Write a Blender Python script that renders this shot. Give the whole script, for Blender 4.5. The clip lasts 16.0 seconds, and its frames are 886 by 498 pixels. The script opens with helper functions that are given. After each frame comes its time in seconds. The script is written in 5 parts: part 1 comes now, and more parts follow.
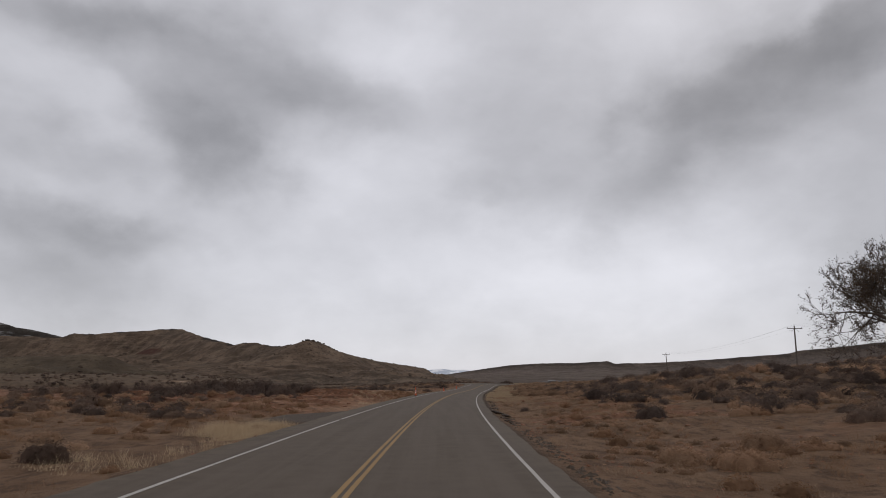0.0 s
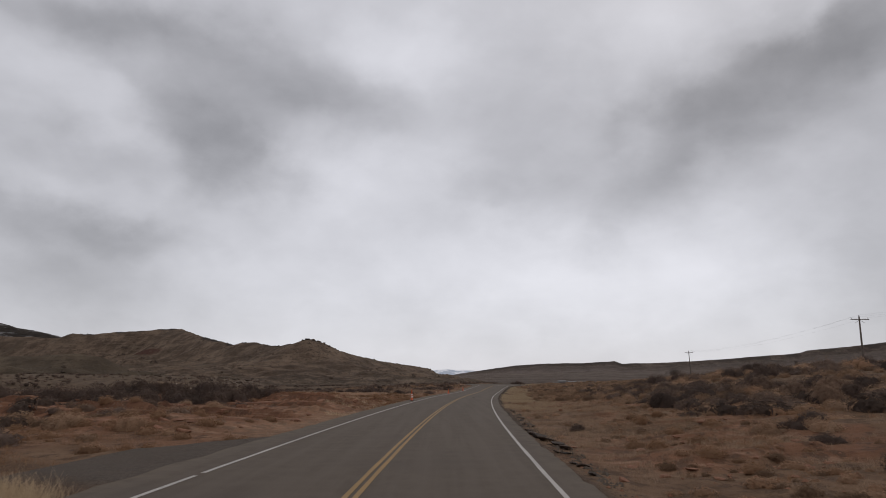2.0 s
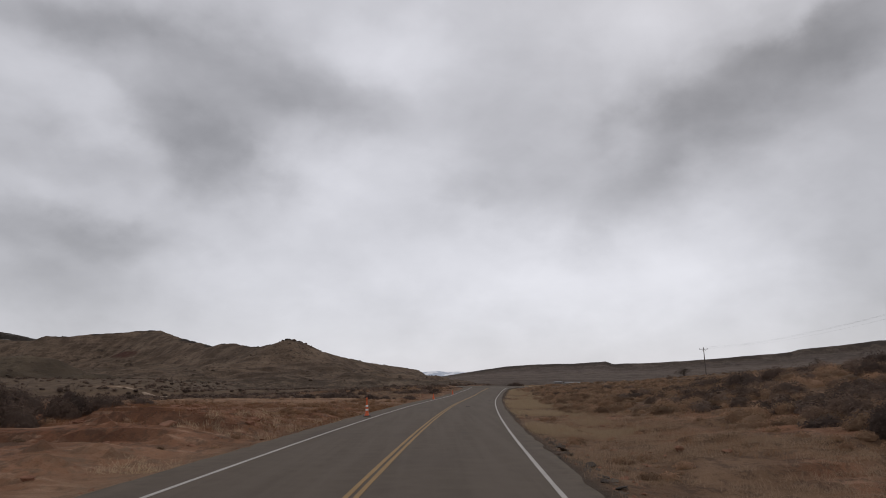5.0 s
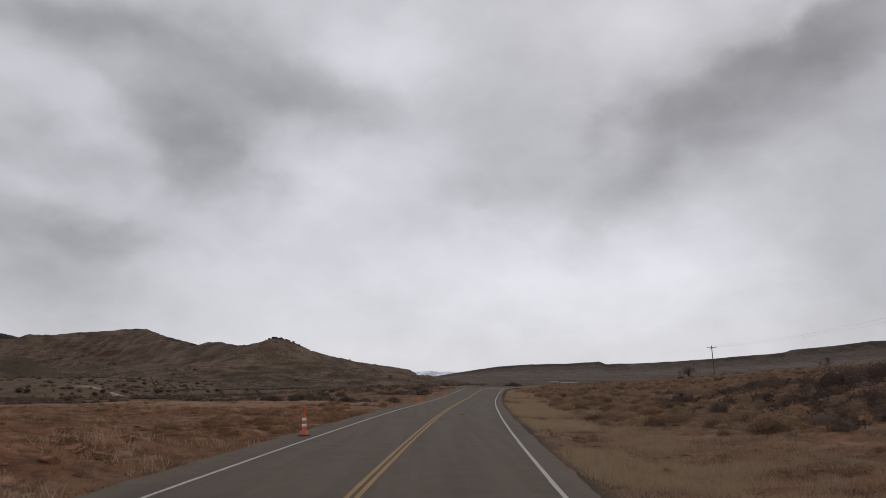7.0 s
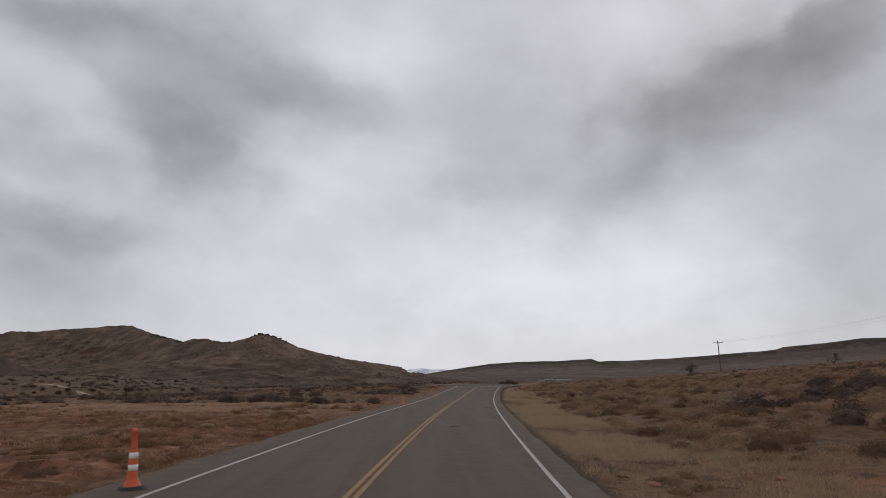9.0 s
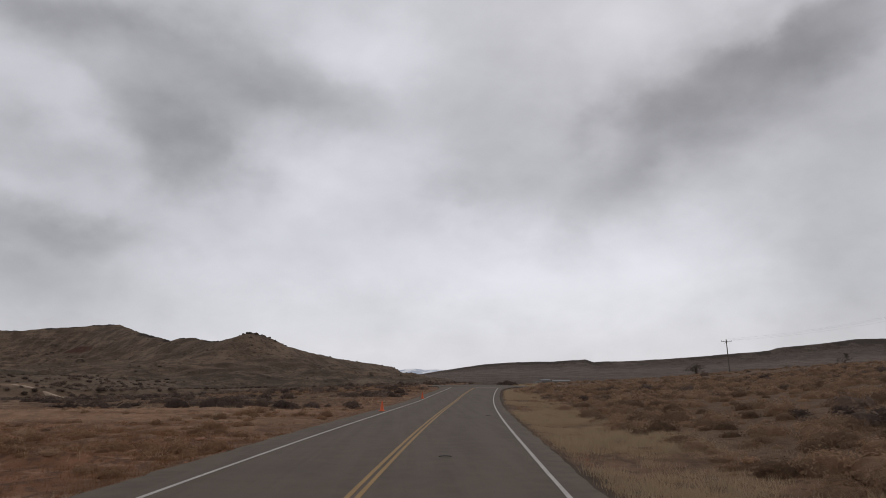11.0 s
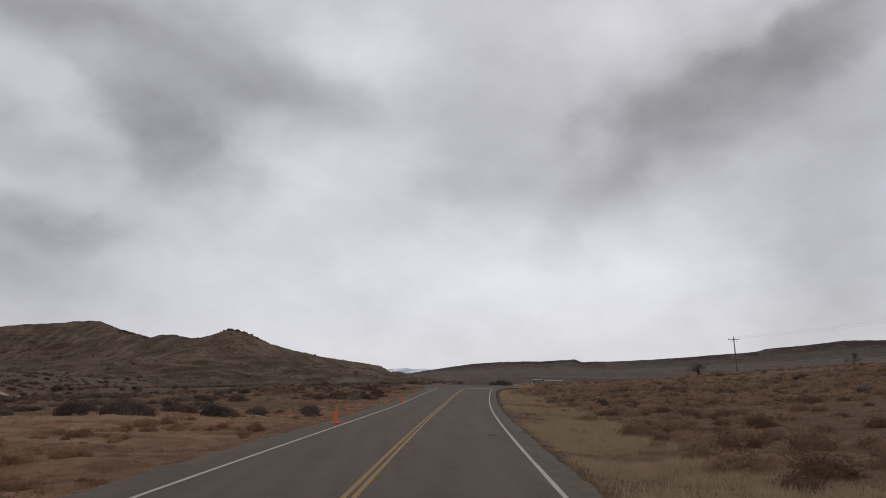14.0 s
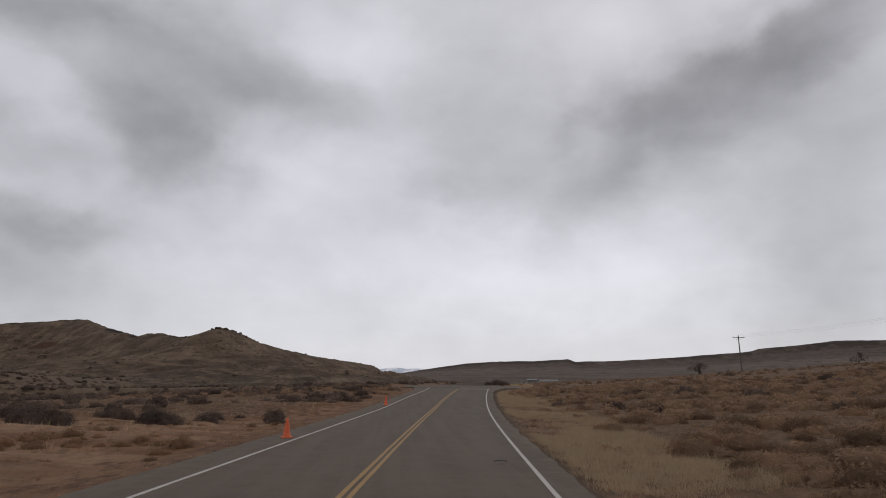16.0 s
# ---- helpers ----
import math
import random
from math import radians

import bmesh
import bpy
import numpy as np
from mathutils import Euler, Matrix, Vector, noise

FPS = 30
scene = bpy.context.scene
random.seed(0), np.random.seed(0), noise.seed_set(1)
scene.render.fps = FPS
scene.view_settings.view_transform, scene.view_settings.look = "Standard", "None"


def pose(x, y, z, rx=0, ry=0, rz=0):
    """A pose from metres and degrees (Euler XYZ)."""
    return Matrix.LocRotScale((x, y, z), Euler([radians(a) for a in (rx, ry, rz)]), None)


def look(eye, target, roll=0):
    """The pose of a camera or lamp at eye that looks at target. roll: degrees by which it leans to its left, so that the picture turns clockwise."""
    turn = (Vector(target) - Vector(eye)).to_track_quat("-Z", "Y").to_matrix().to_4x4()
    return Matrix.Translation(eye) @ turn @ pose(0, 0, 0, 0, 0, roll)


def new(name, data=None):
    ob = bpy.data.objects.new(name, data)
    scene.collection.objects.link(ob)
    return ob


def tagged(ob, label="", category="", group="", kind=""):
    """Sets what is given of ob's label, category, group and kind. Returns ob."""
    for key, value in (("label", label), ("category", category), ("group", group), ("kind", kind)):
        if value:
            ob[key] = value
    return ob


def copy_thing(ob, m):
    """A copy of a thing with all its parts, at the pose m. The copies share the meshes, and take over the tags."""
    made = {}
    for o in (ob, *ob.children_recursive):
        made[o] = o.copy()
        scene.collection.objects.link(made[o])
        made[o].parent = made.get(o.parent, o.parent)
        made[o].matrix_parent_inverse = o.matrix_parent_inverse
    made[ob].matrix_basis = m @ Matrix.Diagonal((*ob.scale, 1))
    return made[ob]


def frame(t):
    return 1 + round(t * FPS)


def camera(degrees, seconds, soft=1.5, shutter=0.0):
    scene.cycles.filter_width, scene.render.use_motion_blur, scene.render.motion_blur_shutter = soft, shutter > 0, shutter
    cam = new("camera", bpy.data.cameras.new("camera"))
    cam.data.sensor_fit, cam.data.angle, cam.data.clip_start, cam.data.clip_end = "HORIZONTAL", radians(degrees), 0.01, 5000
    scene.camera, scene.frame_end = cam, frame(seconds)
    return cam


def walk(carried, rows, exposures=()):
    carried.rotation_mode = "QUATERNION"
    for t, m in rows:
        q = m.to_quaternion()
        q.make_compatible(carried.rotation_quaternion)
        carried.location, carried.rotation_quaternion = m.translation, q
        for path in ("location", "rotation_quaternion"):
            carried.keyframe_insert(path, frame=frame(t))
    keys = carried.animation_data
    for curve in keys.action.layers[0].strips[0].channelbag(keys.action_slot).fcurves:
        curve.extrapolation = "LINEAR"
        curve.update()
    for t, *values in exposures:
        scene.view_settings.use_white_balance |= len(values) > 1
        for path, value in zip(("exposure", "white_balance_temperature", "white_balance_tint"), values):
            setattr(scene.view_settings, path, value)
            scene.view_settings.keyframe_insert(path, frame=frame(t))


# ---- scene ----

# ======================= camera =======================
cam = camera(68.3, 16.0, soft=0.95, shutter=0.2)
EYE = 1.95
# seconds, x, y, yaw, pitch, roll
PATH = [
    (0.0, 1.637, 0.000, -0.579, 11.375, -0.646),
    (0.5, 1.702, 4.885, -0.359, 11.379, -0.723),
    (1.0, 1.770, 9.727, -0.240, 11.371, -0.773),
    (1.5, 1.845, 14.464, -0.140, 11.403, -0.716),
    (2.0, 1.932, 19.101, -0.139, 11.412, -0.575),
    (2.5, 2.043, 23.595, -0.224, 11.435, -0.523),
    (3.0, 2.171, 28.031, -0.385, 11.460, -0.398),
    (3.5, 2.320, 32.528, -0.572, 11.475, -0.354),
    (4.0, 2.478, 36.937, -0.712, 11.559, -0.255),
    (6.5, 3.295, 56.217, -1.505, 11.560, -0.268),
    (7.0, 3.454, 59.487, -1.666, 11.560, -0.269),
    (7.5, 3.611, 62.582, -1.884, 11.514, -0.281),
    (8.0, 3.780, 65.676, -2.084, 11.451, -0.262),
    (8.5, 3.965, 68.862, -2.285, 11.399, -0.215),
    (9.0, 4.155, 71.982, -2.376, 11.351, -0.209),
    (11.5, 5.062, 85.430, -3.057, 11.396, -0.307),
    (12.0, 5.229, 87.766, -3.230, 11.377, -0.357),
    (12.5, 5.393, 89.991, -3.421, 11.289, -0.444),
    (13.0, 5.562, 92.165, -3.557, 11.289, -0.471),
    (13.5, 5.740, 94.317, -3.723, 11.355, -0.499),
    (14.0, 5.923, 96.418, -3.882, 11.348, -0.548),
    (14.5, 6.104, 98.449, -4.013, 11.346, -0.562),
    (15.0, 6.283, 100.382, -4.192, 11.385, -0.601),
    (15.5, 6.460, 102.246, -4.293, 11.338, -0.589),
    (16.0, 6.638, 104.109, -4.469, 11.331, -0.579),
]
walk(cam, [(t, pose(x, y, EYE, 90 + p, r, w)) for t, x, y, w, p, r in PATH])

# ======================= node helpers =======================


def tree_of(name):
    m = bpy.data.materials.new(name)
    m.use_nodes = True
    return m, m.node_tree


class Nodes:
    """Short hand for building node trees."""

    def __init__(self, tree):
        self.t = tree

    def node(self, kind, **props):
        n = self.t.nodes.new(kind)
        for key, value in props.items():
            setattr(n, key, value)
        return n

    def put(self, sock, value):
        if hasattr(value, "is_linked"):
            self.t.links.new(value, sock)
        else:
            sock.default_value = value

    def math(self, op, a, b=0.0, c=0.0, clamp=False):
        n = self.node("ShaderNodeMath", operation=op, use_clamp=clamp)
        for s, v in zip(n.inputs, (a, b, c)):
            self.put(s, v)
        return n.outputs[0]

    def noise(self, vec, scale, detail=4.0, rough=0.55, distort=0.0):
        n = self.node("ShaderNodeTexNoise")
        if vec is not None:
            self.put(n.inputs["Vector"], vec)
        n.inputs["Scale"].default_value = scale
        n.inputs["Detail"].default_value = detail
        n.inputs["Roughness"].default_value = rough
        n.inputs["Distortion"].default_value = distort
        return n.outputs["Fac"]

    def ramp(self, fac, a, b, lo=0.0, hi=1.0, smooth=True):
        n = self.node("ShaderNodeMapRange", interpolation_type="SMOOTHSTEP" if smooth else "LINEAR")
        for s, v in zip(n.inputs, (fac, a, b, lo, hi)):
            self.put(s, v)
        return n.outputs[0]

    def mix(self, fac, a, b):
        n = self.node("ShaderNodeMix", data_type="RGBA")
        self.put(n.inputs[0], fac)
        for s, v in ((n.inputs[6], a), (n.inputs[7], b)):
            self.put(s, (*v, 1) if isinstance(v, tuple) and len(v) == 3 else v)
        return n.outputs[2]

    def scaled(self, vec, sx, sy, sz):
        n = self.node("ShaderNodeVectorMath", operation="MULTIPLY")
        self.put(n.inputs[0], vec)
        n.inputs[1].default_value = (sx, sy, sz)
        return n.outputs[0]

    def place(self):
        return self.node("ShaderNodeNewGeometry").outputs["Position"]

    def local(self):
        return self.node("ShaderNodeTexCoord").outputs["Object"]

    def attr(self, name):
        return self.node("ShaderNodeAttribute", attribute_name=name).outputs["Fac"]

    def finish(self, colour, rough=0.9, bump=None, strength=0.4, distance=0.05, metal=0.0, spec=0.3):
        b = self.t.nodes["Principled BSDF"]
        self.put(b.inputs["Base Color"], (*colour, 1) if isinstance(colour, tuple) and len(colour) == 3 else colour)
        self.put(b.inputs["Roughness"], rough)
        b.inputs["Metallic"].default_value = metal
        b.inputs["Specular IOR Level"].default_value = spec
        if bump is not None:
            n = self.node("ShaderNodeBump")
            n.inputs["Strength"].default_value = strength
            n.inputs["Distance"].default_value = distance
            self.put(n.inputs["Height"], bump)
            self.put(b.inputs["Normal"], n.outputs[0])


# ======================= world and light =======================
SUN_AZ, SUN_EL = 25.0, 42.0
world = bpy.data.worlds.new("overcast_sky")
scene.world = world
world.use_nodes = True
w = Nodes(world.node_tree)
bg = world.node_tree.nodes["Background"]
ray_dir = w.node("ShaderNodeTexCoord").outputs["Generated"]
sep = w.node("ShaderNodeSeparateXYZ")
w.put(sep.inputs[0], ray_dir)
# warp the directions a little so that the cloud edges are uneven
wn = w.node("ShaderNodeTexNoise")
w.put(wn.inputs["Vector"], w.scaled(ray_dir, 1, 1, 1.3))
wn.inputs["Scale"].default_value, wn.inputs["Detail"].default_value, wn.inputs["Roughness"].default_value = 4.6, 7.0, 0.52
wsep = w.node("ShaderNodeSeparateXYZ")
w.put(wsep.inputs[0], wn.outputs["Color"])
az0 = w.math("MULTIPLY", w.math("ARCTAN2", sep.outputs[0], sep.outputs[1]), 57.296)
el0 = w.math("MULTIPLY", w.math("ARCSINE", sep.outputs[2]), 57.296)
az = w.math("ADD", az0, w.math("MULTIPLY", w.math("SUBTRACT", wsep.outputs[0], 0.5), 15.0))
el = w.math("ADD", el0, w.math("MULTIPLY", w.math("SUBTRACT", wsep.outputs[1], 0.5), 12.0))


def cloud(azimuth, elevation, width, height, tilt, amount):
    """A soft bank of cloud: its middle, its half sizes and its lean in degrees."""
    da, de = w.math("SUBTRACT", az, azimuth), w.math("SUBTRACT", el, elevation)
    c, s = math.cos(radians(tilt)), math.sin(radians(tilt))
    u = w.math("ADD", w.math("MULTIPLY", da, c / width), w.math("MULTIPLY", de, s / width))
    v = w.math("ADD", w.math("MULTIPLY", da, -s / height), w.math("MULTIPLY", de, c / height))
    r = w.math("ADD", w.math("MULTIPLY", u, u), w.math("MULTIPLY", v, v))
    return w.math("MULTIPLY", w.math("EXPONENT", w.math("MULTIPLY", w.math("POWER", r, 1.35), -0.9)), amount)


CLOUDS = [
    (-20.9, 24.7, 14.9, 5.2, -8, -0.17), (-19.5, 18.8, 5.0, 3.4, -20, -0.19), (-9.7, 25.1, 7.1, 2.7, -15, -0.08), (-30.6, 27.0, 10.1, 1.9, 0, -0.11), (-30.6, 17.3, 5.6, 1.9, 0, -0.11), (-28.9, 11.8, 9.8, 2.1, 0, -0.17),
    (25.0, 22.4, 8.6, 4.2, 22, -0.14), (31.5, 25.0, 9.0, 4.6, 22, -0.12), (20.6, 20.8, 4.2, 2.3, 20, -0.08), (11.3, 23.0, 11.8, 5.2, 0, -0.06), (15.6, 16.5, 9.7, 3.3, 0, -0.08), (3.9, 16.2, 4.1, 1.0, 0, -0.05),
    (35.1, 16.4, 6.6, 6.6, 0, -0.12), (35.5, 26.2, 6.8, 2.3, 0, -0.11), (-30.1, 6.4, 7.9, 4.6, 0, -0.16), (35.0, 5.5, 6.3, 4.9, 0, -0.14), (-32.7, 21.9, 4.0, 1.6, -10, 0.07), (-27.5, 20.9, 2.4, 1.7, -40, 0.06),
    (-12.4, 19.3, 5.4, 3.3, -30, 0.09), (-3.0, 28.3, 6.4, 3.2, -20, 0.10), (-6.3, 16.8, 10.1, 2.9, 10, 0.06), (29.5, 27.5, 4.7, 1.0, 22, 0.07), (12.8, 8.9, 15.9, 4.4, 0, 0.10), (-15.3, 11.0, 11.5, 2.8, 0, 0.03),
    (37.0, 25.0, 9.0, 6.0, 0, -0.05), (-2.0, 10.5, 17.0, 4.5, 0, 0.05), (22.0, 10.5, 12.0, 3.6, 0, 0.03), (-32.0, 9.0, 9.0, 5.0, 0, -0.03),
]
total = w.math("ADD", 0.0, 0.0)
for one in CLOUDS:
    total = w.math("ADD", total, cloud(*one))
# billows of the cloud deck, seen from below, and finer ones
lift = w.math("ADD", sep.outputs[2], 0.30)
flat = w.node("ShaderNodeCombineXYZ")
w.put(flat.inputs[0], w.math("DIVIDE", sep.outputs[0], lift))
w.put(flat.inputs[1], w.math("DIVIDE", sep.outputs[1], lift))
deck = w.noise(flat.outputs[0], 3.2, 4.0, 0.5, 0.25)
puff = w.noise(w.scaled(ray_dir, 1, 1, 1.5), 6.5, 6.0, 0.5, 0.3)
fine = w.noise(w.scaled(ray_dir, 1, 1, 1.8), 19.0, 5.0, 0.55, 0.2)
tone = w.math("ADD", total, w.math("MULTIPLY", w.math("SUBTRACT", deck, 0.5), 0.08))
tone = w.math("ADD", tone, w.math("MULTIPLY", w.math("SUBTRACT", puff, 0.5), 0.22))
tone = w.math("ADD", tone, w.math("MULTIPLY", w.math("SUBTRACT", fine, 0.5), 0.06))
# brighter towards the horizon
low = w.ramp(el0, 1.0, 16.0, 0.10, 0.0)
tone = w.math("ADD", w.math("ADD", tone, low), 0.578)
tone = w.math("MAXIMUM", tone, 0.12)
tint = w.mix(w.ramp(tone, 0.25, 0.7), (0.99, 0.983, 1.045), (0.983, 0.982, 1.05))
deck_colour = w.node("ShaderNodeVectorMath", operation="SCALE")
w.put(deck_colour.inputs[0], tint)
w.put(deck_colour.inputs["Scale"], tone)
sky = w.node("ShaderNodeTexSky", sky_type="NISHITA", sun_disc=False)
sky.sun_elevation, sky.sun_rotation = radians(SUN_EL), radians(SUN_AZ)
blue = w.node("ShaderNodeVectorMath", operation="SCALE")
w.put(blue.inputs[0], sky.outputs[0])
blue.inputs["Scale"].default_value = 0.10
above = w.mix(0.05, deck_colour.outputs[0], blue.outputs[0])
w.put(bg.inputs["Color"], above)
bg.inputs["Strength"].default_value = 1.0

sun_data = bpy.data.lights.new("sun", "SUN")
sun_data.energy, sun_data.angle, sun_data.color = 0.35, radians(25), (1.0, 0.96, 0.9)
sun = new("sun", sun_data)
sun.matrix_world = look((0, 0, 60), (-math.sin(radians(SUN_AZ)) * 60, -math.cos(radians(SUN_AZ)) * 60, 60 - 60 * math.tan(radians(SUN_EL))))

# ======================= the lie of the land =======================
BENDS = [7.78, 8.75, 9.12, 5.81, 12.1, 12.6, 8.0, 5.0]   # bend of the road every 40 m, in 1e-4 per metre
RY = np.arange(-120.0, 5001.0)
bend = np.interp(RY, np.arange(8) * 40.0, np.array(BENDS) * 1e-4)
bend[RY > 420] = 0.0
lean = np.cumsum(bend)
lean -= lean[120] - 0.0017
off = np.cumsum(lean)
off -= off[120] + 0.041
rise_z = np.interp(RY, [-120, 105, 120, 135, 150, 172, 185, 200, 215, 260, 320, 400], [0, 0, -0.05, -0.07, -0.02, 0.5, 0.84, 1.2, 1.38, 1.4, 0.6, 0])
rise_z = np.convolve(np.pad(rise_z, 10, mode="edge"), np.hanning(21) / np.hanning(21).sum(), "valid")


def road_x(y):
    return np.interp(y, RY, off)


def road_z(y):
    return np.interp(y, RY, rise_z)


def road_lean(y):
    return np.interp(y, RY, lean)


grid_rng = np.random.RandomState(7)
LATTICE = grid_rng.rand(256, 256)


def vnoise(x, y):
    """Smooth value noise, 0 to 1, on arrays."""
    x, y = np.asarray(x, float), np.asarray(y, float)
    xi, yi = np.floor(x).astype(int), np.floor(y).astype(int)
    u, v = x - xi, y - yi
    u, v = u * u * (3 - 2 * u), v * v * (3 - 2 * v)
    g = lambda a, b: LATTICE[a & 255, b & 255]
    return (g(xi, yi) * (1 - u) + g(xi + 1, yi) * u) * (1 - v) + (g(xi, yi + 1) * (1 - u) + g(xi + 1, yi + 1) * u) * v


def fbm(x, y, octaves=4, gain=0.5):
    total, amp, norm = 0.0, 1.0, 0.0
    for i in range(octaves):
        total = total + amp * vnoise(x * 2 ** i + 17.3 * i, y * 2 ** i + 5.1 * i)
        norm += amp
        amp *= gain
    return total / norm


def ease(v, a, b):
    s = np.clip((v - a) / (b - a), 0, 1)
    return s * s * (3 - 2 * s)


PAVE_L, PAVE_R = -4.75, 4.4      # edges of the asphalt
LINE_L, LINE_R = -3.54, 3.70      # edge lines


CROSS_Y = 195.2                   # where the crossing road meets this one
CROSS_TURN = math.atan(float(road_lean(190.0)))


def cross_uv(x, y):
    """Place along and across the crossing road."""
    dx, dy = x - float(road_x(CROSS_Y)), y - CROSS_Y
    c, s = math.cos(CROSS_TURN), math.sin(CROSS_TURN)
    return dx * c - dy * s, dx * s + dy * c


def graded(lat, y):
    """The smooth lie of the land, without its roughness."""
    slope = 0.080 - 0.027 * ease(y, 110, 220)
    rise = np.maximum(lat - 9.0, 0.0)
    hump = road_z(y) * (1 - ease(np.abs(lat), 40.0, 120.0))
    return hump + slope * (rise - 0.5 * np.maximum(rise - 90.0, 0.0) - 0.40 * np.maximum(rise - 260.0, 0.0))


def flare(y):
    """How far the road widens on each side at the junction."""
    return 1.6 * np.clip((y - 177.0) / 13.5, 0, 1) ** 2


def on_apron(lat, y):
    """1 on the side track that leaves the road, 0 off it."""
    mid = 38.0 + 0.55 * (lat + 5)
    half = 2.6 + 2.6 * ease(lat, -8.0, -4.8)
    return (1 - ease(np.abs(y - mid), half, half + 0.8)) * (1 - ease(-lat, 7.6, 8.8)) * (lat < 0)


def bank_distance(x, y):
    """How far a place lies behind the foot of the bare bank below the hill."""
    return ((y - 258.0) - 0.52 * (x + 90.0) + 8.0 * (fbm(x / 17 + 3, y * 0.0, 3) - 0.5)) / 1.127


def land(lat, y):
    """Height of the ground at a distance lat to the right of the road's middle line."""
    lat, y = np.asarray(lat, float), np.asarray(y, float)
    x = lat + road_x(y)
    wide = np.abs(lat)
    out = np.where(lat > 0, lat - PAVE_R, PAVE_L - lat) - flare(y) * (y < 192)
    away = ease(out, 0.3, 7.0)
    rough = (fbm(x / 9, y / 9, 5) - 0.5) * 0.55 + (fbm(x / 2.1, y / 2.1, 4) - 0.5) * 0.26
    z = -0.14 - 0.10 * ease(out, 0.0, 0.4) - 0.12 * ease(out, 0.3, 2.0) + away * rough + 0.10 * ease(out, 0.0, 0.5) * (fbm(x / 0.9, y / 0.9, 3) - 0.5)
    # broken red shelves beside the road
    zone = ease(y, 44, 54) * (1 - ease(y, 100, 118)) * ease(-lat, 6, 10) * (1 - ease(-lat, 34, 46))
    zone_r = ease(y, 26, 40) * (1 - ease(y, 76, 90)) * ease(lat, 6.5, 9) * (1 - ease(lat, 17, 24)) * 0.7
    raw = fbm(x / 9.0 + 31, y / 4.0 + 9, 5, 0.58) * 6.0
    step = np.floor(raw) + ease(raw - np.floor(raw), 0.0, 0.12)
    z = z + (zone * (1 - 0.6 * ease(y, 88, 100)) + zone_r * 0.6) * (step * 0.42 - 1.15)
    # flat soil shelves on the far left plain
    zone2 = ease(y, 108, 122) * ease(-lat, 6, 9) * (1 - ease(wide, 90, 140))
    raw2 = fbm(x / 16.0 + 3, y / 3.6 + 40, 5) * 7.0
    step2 = np.floor(raw2) + ease(raw2 - np.floor(raw2), 0.0, 0.16)
    z = z + zone2 * (step2 * 0.13 - 0.45)
    # the right hand side climbs gently away from the road
    z = z + graded(lat, y)
    # and steeper further out
    z = z + 0.042 * np.clip(lat - 38.0, 0.0, 75.0) * (1 - ease(y, 240, 430)) * ease(y, -20, 40)
    # the left plain falls away towards the hill, up to a bare bank
    z = z - 2.5 * ease(y, 95, 240) * ease(-lat, 10, 60)
    z = z + 1.7 * ease(bank_distance(x, y), 0.0, 3.0) * (1 - ease(bank_distance(x, y), 20.0, 90.0)) * ease(-lat, 12, 30)
    z = z + 0.14 * np.clip(bank_distance(x, y), 0.0, 30.0) * ease(-x, 78, 100) * (1 - ease(-x, 150, 230))
    # scrub hummocks
    z = z + ease(lat, 14, 24) * (fbm(x / 16 + 8, y / 16, 3) - 0.5) * 1.1 * (1 - ease(y, 130, 190))
    # brushy knoll beside the road
    z = z + 1.5 * np.exp(-((lat - 34) / 15) ** 2 - ((y - 95) / 26) ** 2)
    # the far plain tilts up a little towards the mesas
    far = np.hypot(x, y)
    z = z + 0.006 * np.maximum(far - 330.0, 0.0) * ease(lat, -60, 60) * (1 - ease(far, 1500, 3500))
    apron = on_apron(lat, y)
    z = z * (1 - apron) + apron * (-0.06 - 0.012 * np.maximum(out, 0) + 0.05 * (fbm(x / 3, y / 3, 3) - 0.5))
    u, v = cross_uv(x, y)
    z = np.where((np.abs(v) < 30) & (u > -11) & (u < 11), z + (graded(lat, y) - 0.10 - z) * (1 - ease(np.abs(v), 4.6, 8.0)), z)
    flat_y = (out < 0) & (y < 196)
    return np.where(flat_y, road_z(y) - 0.12 - 0.1 * ease(-out, 0, 1), z)


def land_at(x, y):
    return float(land(x - float(road_x(y)), y))


def mesh_of(name, verts, faces, material, smooth=True):
    me = bpy.data.meshes.new(name)
    verts, faces = np.asarray(verts, np.float32), np.asarray(faces, np.int32)
    k = faces.shape[1]
    me.vertices.add(len(verts))
    me.vertices.foreach_set("co", verts.ravel())
    me.loops.add(faces.size)
    me.loops.foreach_set("vertex_index", faces.ravel())
    me.polygons.add(len(faces))
    me.polygons.foreach_set("loop_start", np.arange(0, faces.size, k, dtype=np.int32))
    me.polygons.foreach_set("loop_total", np.full(len(faces), k, np.int32))
    me.polygons.foreach_set("use_smooth", np.full(len(faces), smooth))
    me.update(calc_edges=True)
    me.validate()
    if material is not None:
        me.materials.append(material)
    return me


def grid_faces(n, m):
    """Quads of a grid with n rows and m columns."""
    i = (np.arange(n - 1)[:, None] * m + np.arange(m - 1)[None, :]).ravel()
    return np.stack([i, i + 1, i + m + 1, i + m], 1)


def set_attr(me, name, values):
    a = me.attributes.new(name, "FLOAT", "POINT")
    a.data.foreach_set("value", np.asarray(values, np.float32).ravel())


def part(name, me, material, parent, label=""):
    """One mesh object under a thing or under a part. me: a mesh or a bmesh."""
    if isinstance(me, bmesh.types.BMesh):
        bm, me = me, bpy.data.meshes.new(name)
        bm.to_mesh(me)
        bm.free()
    if material is not None and not me.materials:
        me.materials.append(material)
    ob = new(name, me)
    ob.parent = parent
    return tagged(ob, label)


# ======================= materials =======================


